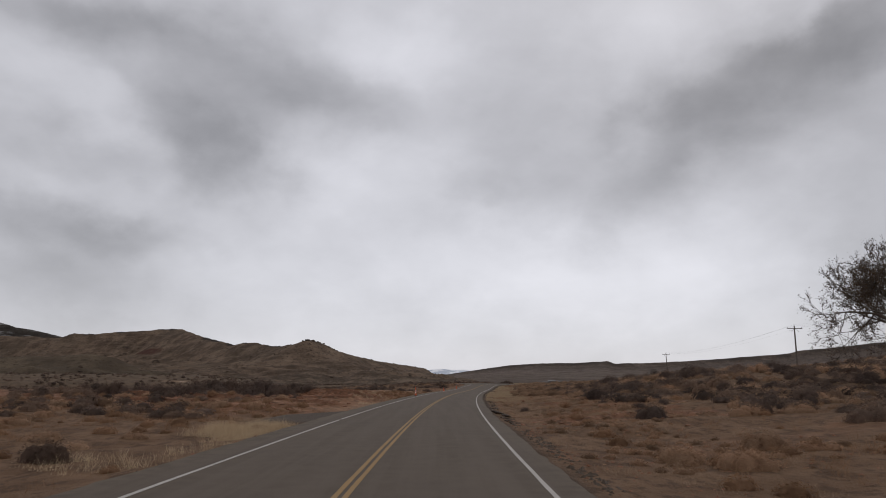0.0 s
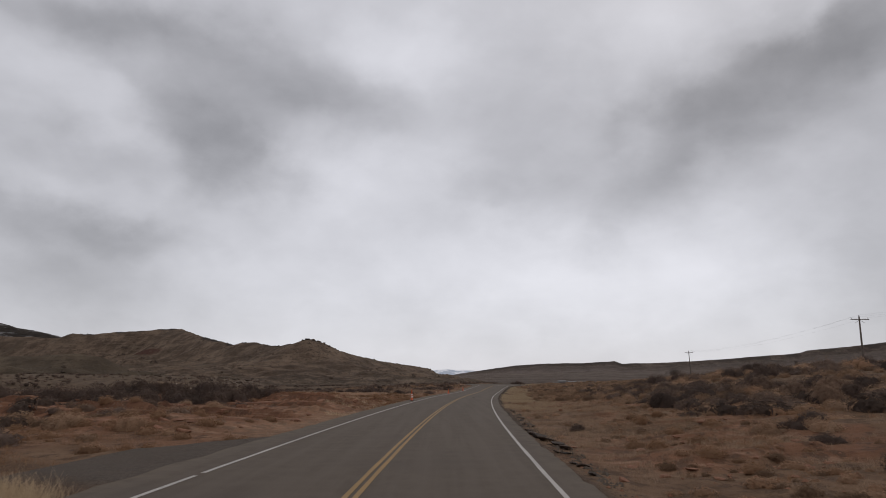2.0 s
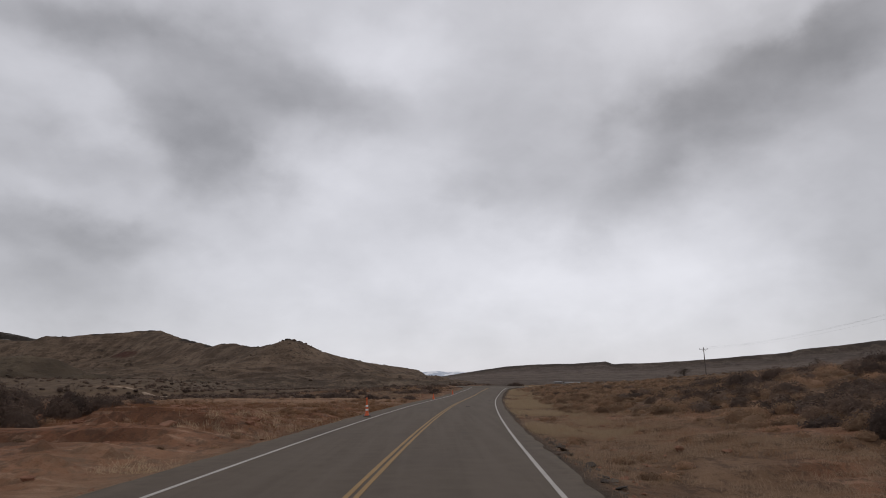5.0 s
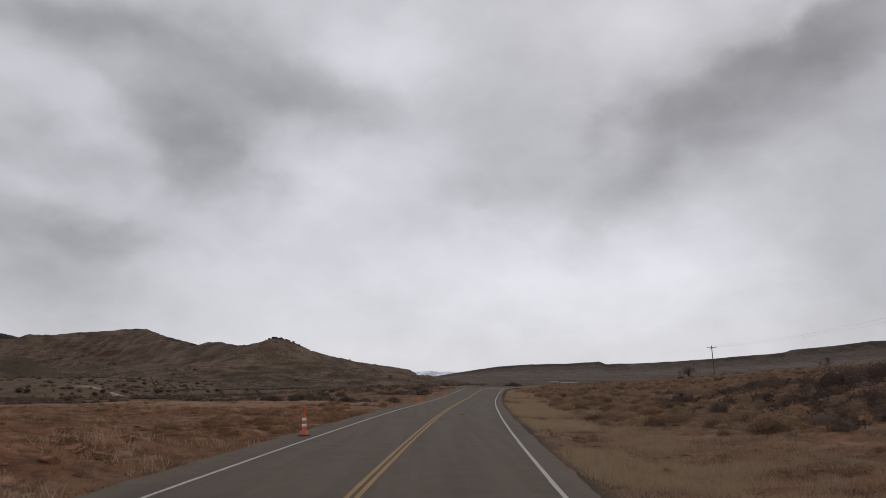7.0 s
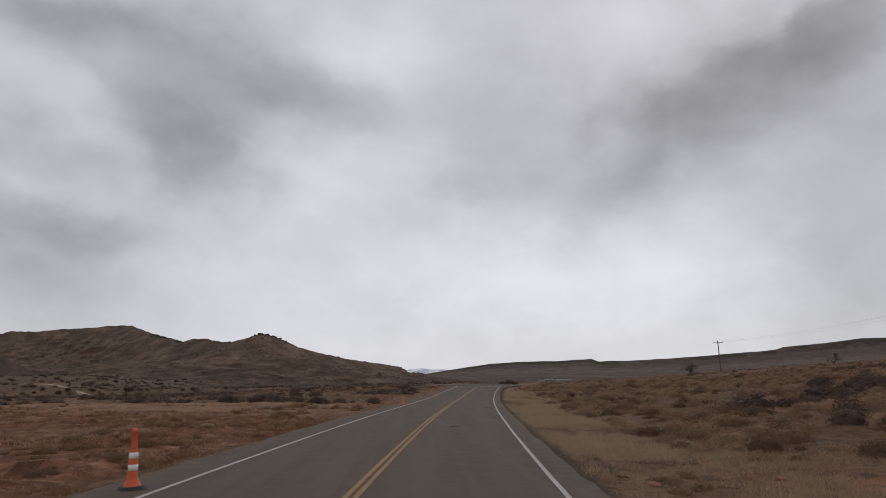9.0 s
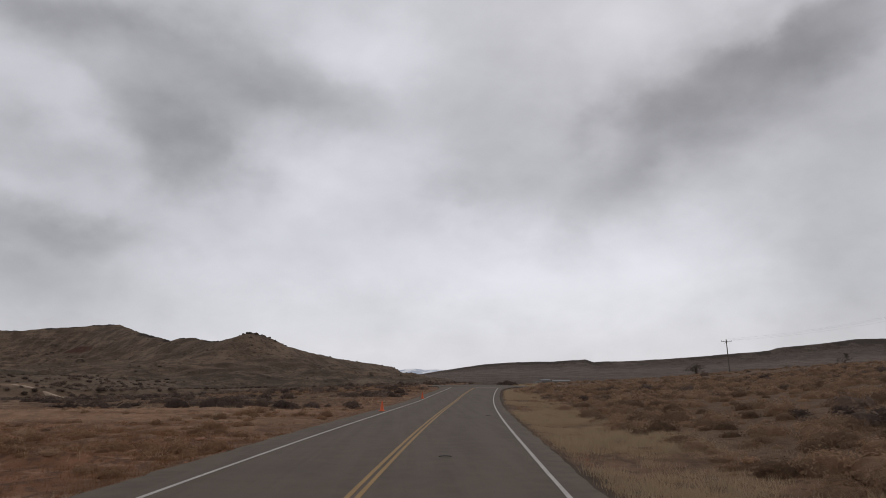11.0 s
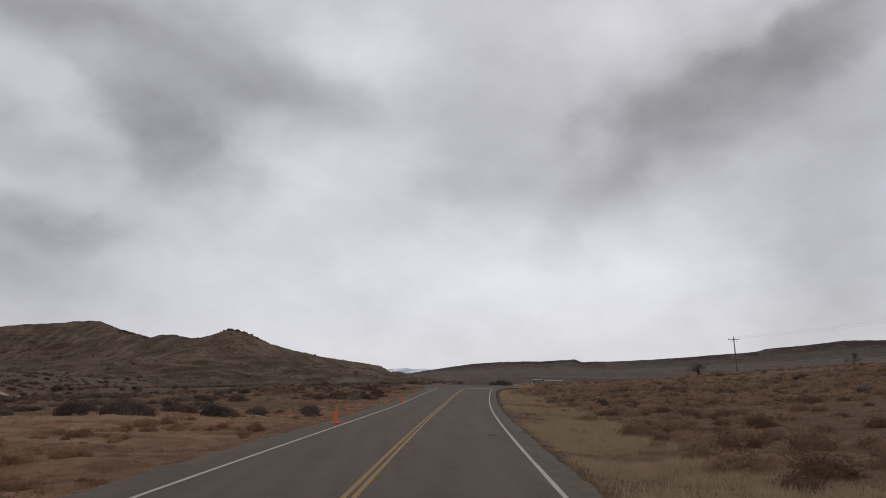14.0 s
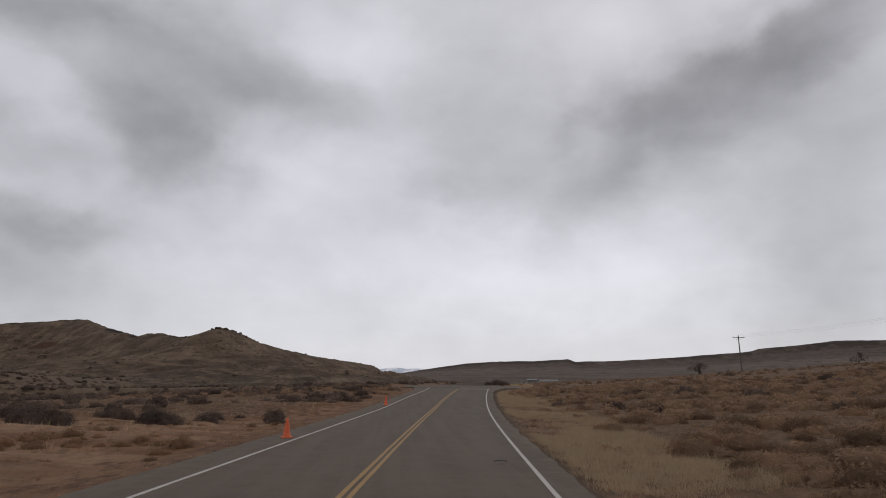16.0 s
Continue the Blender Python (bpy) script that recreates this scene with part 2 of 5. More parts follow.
def mat_soil():
    m, t = tree_of("desert_soil")
    n = Nodes(t)
    p = n.place()
    big, mid = n.noise(p, 0.07, 5), n.noise(p, 0.45, 6, 0.6)
    fine, grit = n.noise(p, 3.5, 6, 0.65), n.noise(p, 22.0, 3, 0.6)
    streak = n.noise(n.scaled(p, 0.35, 1.3, 3.0), 0.9, 5, 0.6)
    red = n.mix(n.ramp(mid, 0.3, 0.7), (0.155, 0.067, 0.036), (0.255, 0.119, 0.066))
    red = n.mix(n.ramp(streak, 0.52, 0.66), red, (0.34, 0.20, 0.13))
    tan = n.mix(n.ramp(mid, 0.35, 0.65), (0.136, 0.079, 0.046), (0.202, 0.123, 0.074))
    scrub = n.mix(n.ramp(fine, 0.4, 0.62), (0.100, 0.064, 0.040), (0.184, 0.118, 0.073))
    mixed = n.mix(n.math("MULTIPLY", n.attr("red"), n.ramp(big, 0.25, 0.6, 0.55, 1.0)), tan, red)
    mixed = n.mix(n.math("MULTIPLY", n.attr("scrub"), n.ramp(mid, 0.3, 0.6, 0.35, 1.0)), mixed, scrub)
    clump = n.noise(n.scaled(p, 1.0, 0.5, 1.0), 2.0, 6, 0.72)
    mixed = n.mix(n.ramp(clump, 0.48, 0.60, 0.0, 0.75), mixed, (0.078, 0.047, 0.030))
    mixed = n.mix(n.ramp(fine, 0.54, 0.70, 0.0, 0.6), mixed, (0.075, 0.046, 0.031))
    # steep bank and ledge faces darkened: their shade put into the soil colour
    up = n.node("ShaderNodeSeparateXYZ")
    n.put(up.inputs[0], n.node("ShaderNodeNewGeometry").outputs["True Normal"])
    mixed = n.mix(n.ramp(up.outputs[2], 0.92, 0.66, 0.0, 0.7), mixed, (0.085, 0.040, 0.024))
    mixed = n.mix(n.ramp(grit, 0.62, 0.75, 0.0, 0.5), mixed, (0.28, 0.20, 0.145))
    clay = n.mix(n.ramp(mid, 0.3, 0.7), (0.078, 0.055, 0.038), (0.140, 0.099, 0.067))
    mixed = n.mix(n.attr("clay"), mixed, clay)
    mixed = n.mix(n.attr("pale"), mixed, n.mix(n.ramp(fine, 0.35, 0.65), (0.32, 0.195, 0.118), (0.41, 0.275, 0.178)))
    gravel = n.mix(n.ramp(grit, 0.35, 0.65), (0.070, 0.057, 0.047), (0.115, 0.094, 0.077))
    mixed = n.mix(n.attr("gravel"), mixed, gravel)
    # darker soil close to the asphalt edge
    dark_soil = n.mix(n.ramp(grit, 0.35, 0.65), (0.038, 0.029, 0.022), (0.085, 0.064, 0.048))
    mixed = n.mix(n.attr("margin"), mixed, dark_soil)
    n.finish(mixed, 0.95, n.math("ADD", n.math("MULTIPLY", fine, 0.8), n.math("MULTIPLY", grit, 0.25)), 1.0, 0.2, spec=0.1)
    return m


def mat_hill(name, low, high, pale, cliff_shade, band=0.06, bump=2.0, streak=0.22):
    m, t = tree_of(name)
    n = Nodes(t)
    p = n.place()
    big, mid, fine = n.noise(p, 0.011, 5), n.noise(p, 0.06, 6, 0.62), n.noise(p, 0.4, 5, 0.65)
    strata = n.noise(n.scaled(p, 0.004, 0.004, band), 6.0, 4, 0.6)
    c = n.mix(n.ramp(mid, 0.3, 0.7), low, high)
    c = n.mix(n.ramp(strata, 0.53, 0.62, 0.0, streak), c, pale)
    c = n.mix(n.ramp(n.attr("crest"), 0.3, 0.8), c, cliff_shade)
    speck = n.noise(p, 0.22, 6, 0.75)
    c = n.mix(n.math("MULTIPLY", n.ramp(n.math("ADD", speck, n.math("MULTIPLY", n.attr("foot"), 0.10)), 0.53, 0.63), 0.62), c, (0.058, 0.043, 0.031))
    c = n.mix(n.ramp(fine, 0.56, 0.66, 0.0, 0.7), c, (0.052, 0.039, 0.029))
    c = n.mix(n.ramp(big, 0.48, 0.7, 0.0, 0.6), c, (0.085, 0.063, 0.044))
    # pale rib attribute: on the hills, relief shading put into the clay colour
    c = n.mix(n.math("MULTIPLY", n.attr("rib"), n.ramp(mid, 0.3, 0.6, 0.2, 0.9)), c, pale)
    # steep faces darkened: shade of the slopes put into the colour
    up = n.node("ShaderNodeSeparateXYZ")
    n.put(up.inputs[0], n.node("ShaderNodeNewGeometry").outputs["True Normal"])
    c = n.mix(n.math("MULTIPLY", n.ramp(up.outputs[2], 0.80, 0.58), n.ramp(speck, 0.35, 0.6, 0.2, 0.8)), c, cliff_shade)
    c = n.mix(n.attr("patch"), c, (0.085, 0.042, 0.030))
    n.finish(c, 0.95, n.math("ADD", n.math("ADD", mid, speck), n.math("MULTIPLY", fine, 0.5)), 1.0, bump * 1.8, spec=0.1)
    return m


def mat_asphalt():
    m, t = tree_of("worn_asphalt")
    n = Nodes(t)
    p = n.place()
    big, mid, grit = n.noise(p, 0.22, 5, 0.6), n.noise(p, 1.6, 5, 0.6), n.noise(p, 60.0, 2, 0.7)
    along = n.noise(n.scaled(p, 2.2, 0.06, 1.0), 1.0, 4, 0.55)
    c = n.mix(n.ramp(mid, 0.3, 0.7), (0.086, 0.066, 0.050), (0.103, 0.080, 0.061))
    c = n.mix(n.ramp(along, 0.42, 0.62, 0.0, 0.6), c, (0.114, 0.089, 0.069))
    c = n.mix(n.ramp(big, 0.5, 0.72, 0.0, 0.45), c, (0.076, 0.060, 0.049))
    c = n.mix(n.math("MULTIPLY", n.attr("wheel"), 0.35), c, (0.118, 0.092, 0.072))
    c = n.mix(n.ramp(grit, 0.62, 0.74, 0.0, 0.45), c, (0.17, 0.15, 0.13))
    c = n.mix(n.math("MULTIPLY", n.attr("dust"), n.ramp(mid, 0.35, 0.7)), c, (0.125, 0.096, 0.071))
    n.finish(c, 0.85, grit, 0.25, 0.008, spec=0.10)
    return m


def mat_paint(name, colour, wear):
    m, t = tree_of(name)
    n = Nodes(t)
    p = n.place()
    chips, mid = n.noise(p, 14.0, 5, 0.7), n.noise(p, 0.8, 4)
    c = n.mix(n.ramp(mid, 0.3, 0.7), tuple(v * 0.86 for v in colour), colour)
    c = n.mix(n.ramp(chips, 0.52, 0.66, 0.0, wear), c, (0.13, 0.12, 0.11))
    n.finish(c, 0.8, chips, 0.2, 0.004)
    return m


def mat_plain(name, a, b, scale, rough=0.85, bump=0.3, dist=0.02, metal=0.0):
    m, t = tree_of(name)
    n = Nodes(t)
    p = n.local()
    one, two = n.noise(p, scale, 5, 0.6), n.noise(p, scale * 7, 4, 0.6)
    c = n.mix(n.ramp(one, 0.3, 0.7), a, b)
    c = n.mix(n.ramp(two, 0.55, 0.75, 0.0, 0.4), c, tuple(v * 0.55 for v in a))
    n.finish(c, rough, two, bump, dist, metal)
    return m


def mat_leaf(name, a, b, c, twig=0.0):
    """Twigs and blades: every piece a little different."""
    m, t = tree_of(name)
    n = Nodes(t)
    g = n.node("ShaderNodeNewGeometry").outputs["Random Per Island"]
    o = n.node("ShaderNodeObjectInfo").outputs["Random"]
    col = n.mix(g, a, b)
    col = n.mix(n.ramp(o, 0.0, 0.5, 0.7, 0.0, False), col, c)
    col = n.mix(n.ramp(o, 0.55, 1.0, 0.0, 0.48, False), col, tuple(v * 0.42 for v in a))
    col = n.mix(n.ramp(n.noise(n.place(), 0.8, 3), 0.4, 0.7, 0.0, 0.5), col, c)
    col = n.mix(n.attr("tone"), col, tuple(v * 0.42 for v in a))
    # dark gaps between twigs: shade of the recesses put into the colour
    twiggy = n.noise(n.place(), 11.0, 5, 0.75)
    col = n.mix(n.ramp(twiggy, 0.46, 0.62, 0.0, twig), col, tuple(v * 0.35 for v in a))
    col = n.mix(n.ramp(n.noise(n.place(), 27.0, 3, 0.7), 0.54, 0.66, 0.0, 0.3 if twig else 0.0), col, b)
    n.finish(col, 0.9, n.math("MULTIPLY", twiggy, -1.0), 0.6 if twig else 0.0, 0.10, spec=0.1)
    # thin dry leaves let some of the light through
    thin, both = n.node("ShaderNodeBsdfTranslucent"), n.node("ShaderNodeMixShader")
    n.put(thin.inputs["Color"], col)
    both.inputs[0].default_value = 0.42
    n.put(both.inputs[1], t.nodes["Principled BSDF"].outputs[0])
    n.put(both.inputs[2], thin.outputs[0])
    n.put(t.nodes["Material Output"].inputs["Surface"], both.outputs[0])
    return m


def mat_stone(name, a, b):
    m, t = tree_of(name)
    n = Nodes(t)
    p = n.local()
    one, two = n.noise(p, 2.0, 5, 0.6), n.noise(n.scaled(p, 1, 1, 6), 5.0, 5, 0.6)
    c = n.mix(n.ramp(one, 0.3, 0.7), a, b)
    c = n.mix(n.node("ShaderNodeObjectInfo").outputs["Random"], c, n.mix(0.25, c, (0.24, 0.14, 0.088)))
    n.finish(c, 0.92, n.math("ADD", one, two), 0.7, 0.05, spec=0.2)
    return m


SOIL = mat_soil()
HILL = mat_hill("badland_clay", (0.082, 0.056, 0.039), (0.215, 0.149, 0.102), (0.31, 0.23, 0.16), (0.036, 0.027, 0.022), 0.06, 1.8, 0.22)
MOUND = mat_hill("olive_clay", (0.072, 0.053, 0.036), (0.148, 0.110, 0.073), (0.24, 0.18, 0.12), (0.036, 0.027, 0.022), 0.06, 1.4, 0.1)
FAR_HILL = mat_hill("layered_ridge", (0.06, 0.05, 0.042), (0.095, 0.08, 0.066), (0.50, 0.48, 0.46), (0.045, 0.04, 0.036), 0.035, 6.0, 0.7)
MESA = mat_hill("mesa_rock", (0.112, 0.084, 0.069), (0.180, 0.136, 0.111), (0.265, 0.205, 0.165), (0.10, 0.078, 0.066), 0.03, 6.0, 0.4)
ASPHALT = mat_asphalt()
WHITE = mat_paint("white_road_paint", (0.42, 0.385, 0.35), 0.6)
YELLOW = mat_paint("yellow_road_paint", (0.28, 0.165, 0.055), 0.65)
DUST = mat_plain("pale_track_dust", (0.27, 0.195, 0.135), (0.38, 0.285, 0.205), 0.6, 0.95)
GREY_TWIG = mat_leaf("grey_sage_twigs", (0.135, 0.097, 0.078), (0.235, 0.168, 0.132), (0.31, 0.198, 0.130), 0.28)
DARK_TWIG = mat_leaf("dark_greasewood_twigs", (0.098, 0.070, 0.058), (0.172, 0.126, 0.102), (0.145, 0.096, 0.070), 0.25)
TAN_TWIG = mat_leaf("tan_rabbitbrush_twigs", (0.30, 0.188, 0.118), (0.50, 0.332, 0.215), (0.385, 0.222, 0.131), 0.2)
WOODY = mat_plain("grey_bark", (0.075, 0.058, 0.046), (0.13, 0.10, 0.08), 3.0)
TAWNY = mat_leaf("tawny_dry_grass", (0.31, 0.213, 0.140), (0.50, 0.36, 0.25), (0.36, 0.238, 0.15))
GOLD = mat_leaf("golden_dry_grass", (0.40, 0.298, 0.185), (0.66, 0.515, 0.345), (0.46, 0.325, 0.20))
RUST = mat_leaf("rusty_dry_grass", (0.22, 0.125, 0.071), (0.35, 0.214, 0.130), (0.275, 0.156, 0.088))
LEAF = mat_leaf("withered_leaves", (0.09, 0.06, 0.037), (0.16, 0.10, 0.06), (0.08, 0.058, 0.04))
REDGRASS = mat_leaf("red_brown_dry_grass", (0.15, 0.075, 0.040), (0.27, 0.143, 0.078), (0.19, 0.093, 0.047))
RED_STONE = mat_stone("red_sandstone", (0.175, 0.078, 0.046), (0.275, 0.135, 0.083))
TIMBER = mat_plain("weathered_pole_timber", (0.085, 0.068, 0.055), (0.15, 0.12, 0.10), 2.0)
INSULATOR = mat_plain("brown_glazed_porcelain", (0.06, 0.035, 0.025), (0.09, 0.05, 0.035), 4.0, 0.25)
CABLE = mat_plain("dull_aluminium_wire", (0.10, 0.10, 0.105), (0.15, 0.15, 0.155), 2.0, 0.5)
ORANGE = mat_plain("orange_plastic", (0.54, 0.10, 0.036), (0.62, 0.13, 0.046), 3.0, 0.55, 0.1)
BAND = mat_plain("white_reflective_sheet", (0.68, 0.66, 0.62), (0.78, 0.76, 0.73), 6.0, 0.4, 0.1)
RUBBER = mat_plain("black_rubber", (0.025, 0.024, 0.023), (0.045, 0.042, 0.04), 6.0, 0.7)
SIDING = mat_plain("white_painted_siding", (0.25, 0.225, 0.20), (0.34, 0.31, 0.28), 0.6)
ROOF = mat_plain("dull_grey_roofing", (0.16, 0.15, 0.145), (0.23, 0.22, 0.21), 0.8)
SHED = mat_plain("bare_grey_boards", (0.14, 0.125, 0.115), (0.20, 0.18, 0.165), 0.8)
PANE = mat_plain("dark_window_glass", (0.02, 0.022, 0.025), (0.035, 0.037, 0.04), 1.0, 0.12, 0.0)

# ======================= ground, road =======================


def spread(lo, dense_lo, dense_hi, hi, step, growth):
    """Grid lines: even inside the dense stretch, wider and wider outside it."""
    mid = list(np.arange(dense_lo, dense_hi + step / 2, step))
    up, s = [mid[-1]], step
    while up[-1] < hi:
        s *= growth
        up.append(min(up[-1] + s, hi))
    down, s = [mid[0]], step
    while down[-1] > lo:
        s *= growth
        down.append(max(down[-1] - s, lo))
    return np.array(down[:0:-1] + mid + up[1:])


DIRT_ROAD = ((-101, 265.5), (-97.5, 264.5), (-88.5, 261), (-76, 249), (-74, 246))
TRACKS = (((-31, 143), (-57, 194), 0.8), ((-57, 194), (-74, 246), 1.0)) + tuple((p, q, 1.0) for p, q in zip(DIRT_ROAD, DIRT_ROAD[1:]))


def off_tracks(x, y):
    """False on the pale dirt tracks of the plain."""
    clear = np.full(np.shape(x), True)
    for (x0, y0), (x1, y1), half in TRACKS:
        t = np.clip(((x - x0) * (x1 - x0) + (y - y0) * (y1 - y0)) / ((x1 - x0) ** 2 + (y1 - y0) ** 2), 0, 1)
        clear = clear & (np.hypot(x - x0 - t * (x1 - x0), y - y0 - t * (y1 - y0)) > half + 0.5)
    return clear


def build_ground():
    lats = spread(-4800, -15, 15, 4800, 0.33, 1.07)
    ys = spread(-300, -4, 165, 4800, 0.48, 1.04)
    la, yy = np.meshgrid(lats, ys)
    z = land(la, yy)
    x = la + road_x(yy)
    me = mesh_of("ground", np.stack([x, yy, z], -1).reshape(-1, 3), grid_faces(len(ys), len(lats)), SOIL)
    wob = (fbm(x / 11, yy / 11, 3) - 0.5)
    la0, yy0 = la, yy
    la, yy = la + wob * 10, yy + wob * 34 + 14 * (fbm(x / 40 + 5, yy0 / 40, 3) - 0.5)
    red = ease(-la0, 5.0, 8.0) * (1 - ease(-la, 70, 120)) * ease(yy, 40, 52) * (1 - 0.45 * ease(yy, 92, 115))
    red = np.maximum(red, ease(yy, 26, 40) * (1 - ease(yy, 78, 95)) * ease(la, 6, 9) * (1 - ease(la, 18, 28)) * 0.9 * ease(fbm(x / 5 + 70, yy0 / 5, 3), 0.46, 0.60))
    la, yy = la0, yy0
    scrub = np.maximum(ease(la + wob * 12, 16, 30) * 0.75, ease(-la, 55, 110) * 0.85)
    scrub = np.maximum(scrub, ease(np.hypot(x, yy), 170, 300) * 0.8)
    # darker soil between the mounds: litter, with the gaps' shade put in
    scrub = np.maximum(scrub, ease(la, 8.5, 11) * ease(yy, 84, 96) * 0.9)
    scrub = np.maximum(scrub, ease(-la, 7, 12) * ease(yy + wob * 16, 138, 152) * 0.95)
    scrub = np.clip(scrub + wob * 0.6, 0, 1)
    edge = np.where(la > 0, la - PAVE_R, PAVE_L - la)
    gravel = on_apron(la, yy) * 0.9
    set_attr(me, "margin", (1 - ease(edge + wob * 0.9, 0.15, 0.75)) * (1 - on_apron(la, yy)) * 0.85)
    set_attr(me, "red", red)
    set_attr(me, "clay", 0.9 * ease(-la + wob * 20, 26, 48) * ease(yy + wob * 30, 176, 215))
    set_attr(me, "scrub", scrub)
    # a pale dirt track across the left plain, and a bare shelf below the hill
    pale = np.zeros_like(x)
    for (x0, y0), (x1, y1), half in TRACKS:
        t = np.clip(((x - x0) * (x1 - x0) + (yy - y0) * (y1 - y0)) / ((x1 - x0) ** 2 + (y1 - y0) ** 2), 0, 1)
        pale = np.maximum(pale, 1 - ease(np.hypot(x - x0 - t * (x1 - x0), yy - y0 - t * (y1 - y0)) + wob * 2, half * 0.5, half * 1.3))
    pale = np.maximum(pale, ease(bank_distance(x, yy), -0.5, 0.5) * (1 - ease(bank_distance(x, yy), 1.8, 3.2)) * ease(-la, 20, 34) * (1 - ease(-la, 120, 160)) * 0.32 * ease(fbm(x / 9 + 5, yy / 5, 3), 0.50, 0.62))
    # lighter sand in flat sheets left of the road
    sheet = ease(-la, 6.5, 9) * (1 - ease(-la, 45, 70)) * ease(yy + wob * 20, 108, 122) * (1 - ease(yy + wob * 20, 138, 146))
    pale = np.maximum(pale * 0.45, 0.38 * sheet * ease(fbm(x / 7 + 60, yy / 1.6, 4), 0.36, 0.56))
    # the trodden dirt between the asphalt and the red bank
    pale = np.maximum(pale, 0.30 * ease(-la, 5.0, 5.8) * (1 - ease(-la + wob * 5, 8.0, 10.5)) * ease(yy, 44, 50) * (1 - ease(yy + wob * 10, 62, 74)))
    set_attr(me, "pale", pale)
    set_attr(me, "gravel", gravel)
    tagged(new("ground", me), "red-brown desert soil with dry scrub and rocks", "ground", kind="structure")


def strip(name, a, b, y0, y1, top, thick, material, step=1.0, ragged=0.0, widen=0.0):
    """A slab that follows the road between two distances from its middle line."""
    ys = np.arange(y0, y1 + step / 2, step)
    lats = np.linspace(a, b, max(2, int(abs(b - a) / 0.25) + 1))
    la, yy = np.meshgrid(lats, ys)
    la = la.copy()
    if ragged:
        for col, s in ((0, -1), (-1, 1)):
            la[:, col] += s * ragged * (fbm(ys * 1.3 + 40 * col, ys * 0.03, 4) - 0.55)
    la = la + np.sign(la) * widen * flare(yy) * (np.abs(la) > 2.5)
    n = np.stack([np.cos(np.arctan(road_lean(yy))), -np.sin(np.arctan(road_lean(yy)))], -1)
    x, y = road_x(yy) + la * n[..., 0], yy + la * n[..., 1]
    z = road_z(yy) + top
    rows, cols = x.shape
    upper = np.stack([x, y, z], -1)
    skirt = upper[:, [0, -1]].copy()
    skirt[..., 2] -= thick
    verts = np.concatenate([upper.reshape(-1, 3), skirt.reshape(-1, 3)])
    faces = [grid_faces(rows, cols)]
    base = rows * cols
    i = np.arange(rows - 1)
    faces.append(np.stack([i * cols, (i + 1) * cols, base + (i + 1) * 2, base + i * 2], 1))
    faces.append(np.stack([(i + 1) * cols + cols - 1, i * cols + cols - 1, base + i * 2 + 1, base + (i + 1) * 2 + 1], 1))
    me = mesh_of(name, verts, np.concatenate(faces), material, False)
    flat = np.concatenate([la.ravel(), np.repeat(la[:, :1], 1, 1).ravel(), la[:, -1:].ravel()])
    wheel = sum(np.exp(-((flat - c) / 0.35) ** 2) for c in (-2.75, -1.0, 1.0, 2.75))
    set_attr(me, "wheel", np.clip(wheel, 0, 1))
    set_attr(me, "dust", np.maximum(ease(flat, 3.85, 4.5), ease(-flat, 3.8, 4.8)) * 0.9)
    return me


build_ground()
road = tagged(new("road", strip("road", PAVE_L, PAVE_R, -60, 191, 0.0, 0.30, ASPHALT, 0.5, 0.26, 1.0)),
              "worn grey asphalt two-lane road with crumbling edges", "road", kind="structure")
part("centre_line", strip("centre_line", -0.14, -0.04, -60, 186, 0.006, 0.006, YELLOW, 1.0, 0.02), YELLOW, road, "faded yellow painted line")
part("centre_line", strip("centre_line", 0.04, 0.14, -60, 186, 0.006, 0.006, YELLOW, 1.0, 0.02), YELLOW, road, "faded yellow painted line")
part("edge_line", strip("edge_line", LINE_R - 0.05, LINE_R + 0.05, -60, 186, 0.006, 0.006, WHITE, 1.0, 0.025), WHITE, road, "worn white painted line")
part("edge_line", strip("edge_line", LINE_L - 0.05, LINE_L + 0.05, -60, 32.6, 0.006, 0.006, WHITE, 1.0, 0.025), WHITE, road, "worn white painted line")
part("edge_line", strip("edge_line", LINE_L - 0.05, LINE_L + 0.05, 33.4, 190, 0.006, 0.006, WHITE, 0.9, 0.025, 0.3), WHITE, road, "worn white painted line")
part("stop_line", strip("stop_line", 0.25, 3.95, 186.3, 186.9, 0.006, 0.006, WHITE, 0.6), WHITE, road, "white painted stop line at the junction")


def build_cross_road():
    us, vs = np.arange(-8, 8.1, 2.0), np.linspace(-4.6, 4.6, 13)
    u, v = np.meshgrid(us, vs)
    v = v + (np.abs(v) > 4.5) * np.sign(v) * 0.5 * (fbm(u * 0.9 + 7 * np.sign(v), v * 0.0, 4) - 0.5)
    c, s = math.cos(CROSS_TURN), math.sin(CROSS_TURN)
    x, y = float(road_x(CROSS_Y)) + u * c + v * s, CROSS_Y - u * s + v * c
    z = graded(x - road_x(y), y) + 0.005
    low = np.stack([x, y, z - 0.3], -1)[[0, -1]]
    n, m = u.shape
    verts = np.concatenate([np.stack([x, y, z], -1).reshape(-1, 3), low.reshape(-1, 3)])
    i = np.arange(m - 1)
    skirt = [np.stack([i, n * m + i, n * m + i + 1, i + 1], 1), np.stack([(n - 1) * m + i, (n - 1) * m + i + 1, n * m + m + i + 1, n * m + m + i], 1)]
    me = mesh_of("road", verts, np.concatenate([grid_faces(n, m)] + skirt), ASPHALT, False)
    set_attr(me, "wheel", np.zeros(len(verts)))
    set_attr(me, "dust", np.full(len(verts), 0.25))
    tagged(new("road", me), "worn asphalt road that crosses at the junction", "road", kind="structure")


build_cross_road()


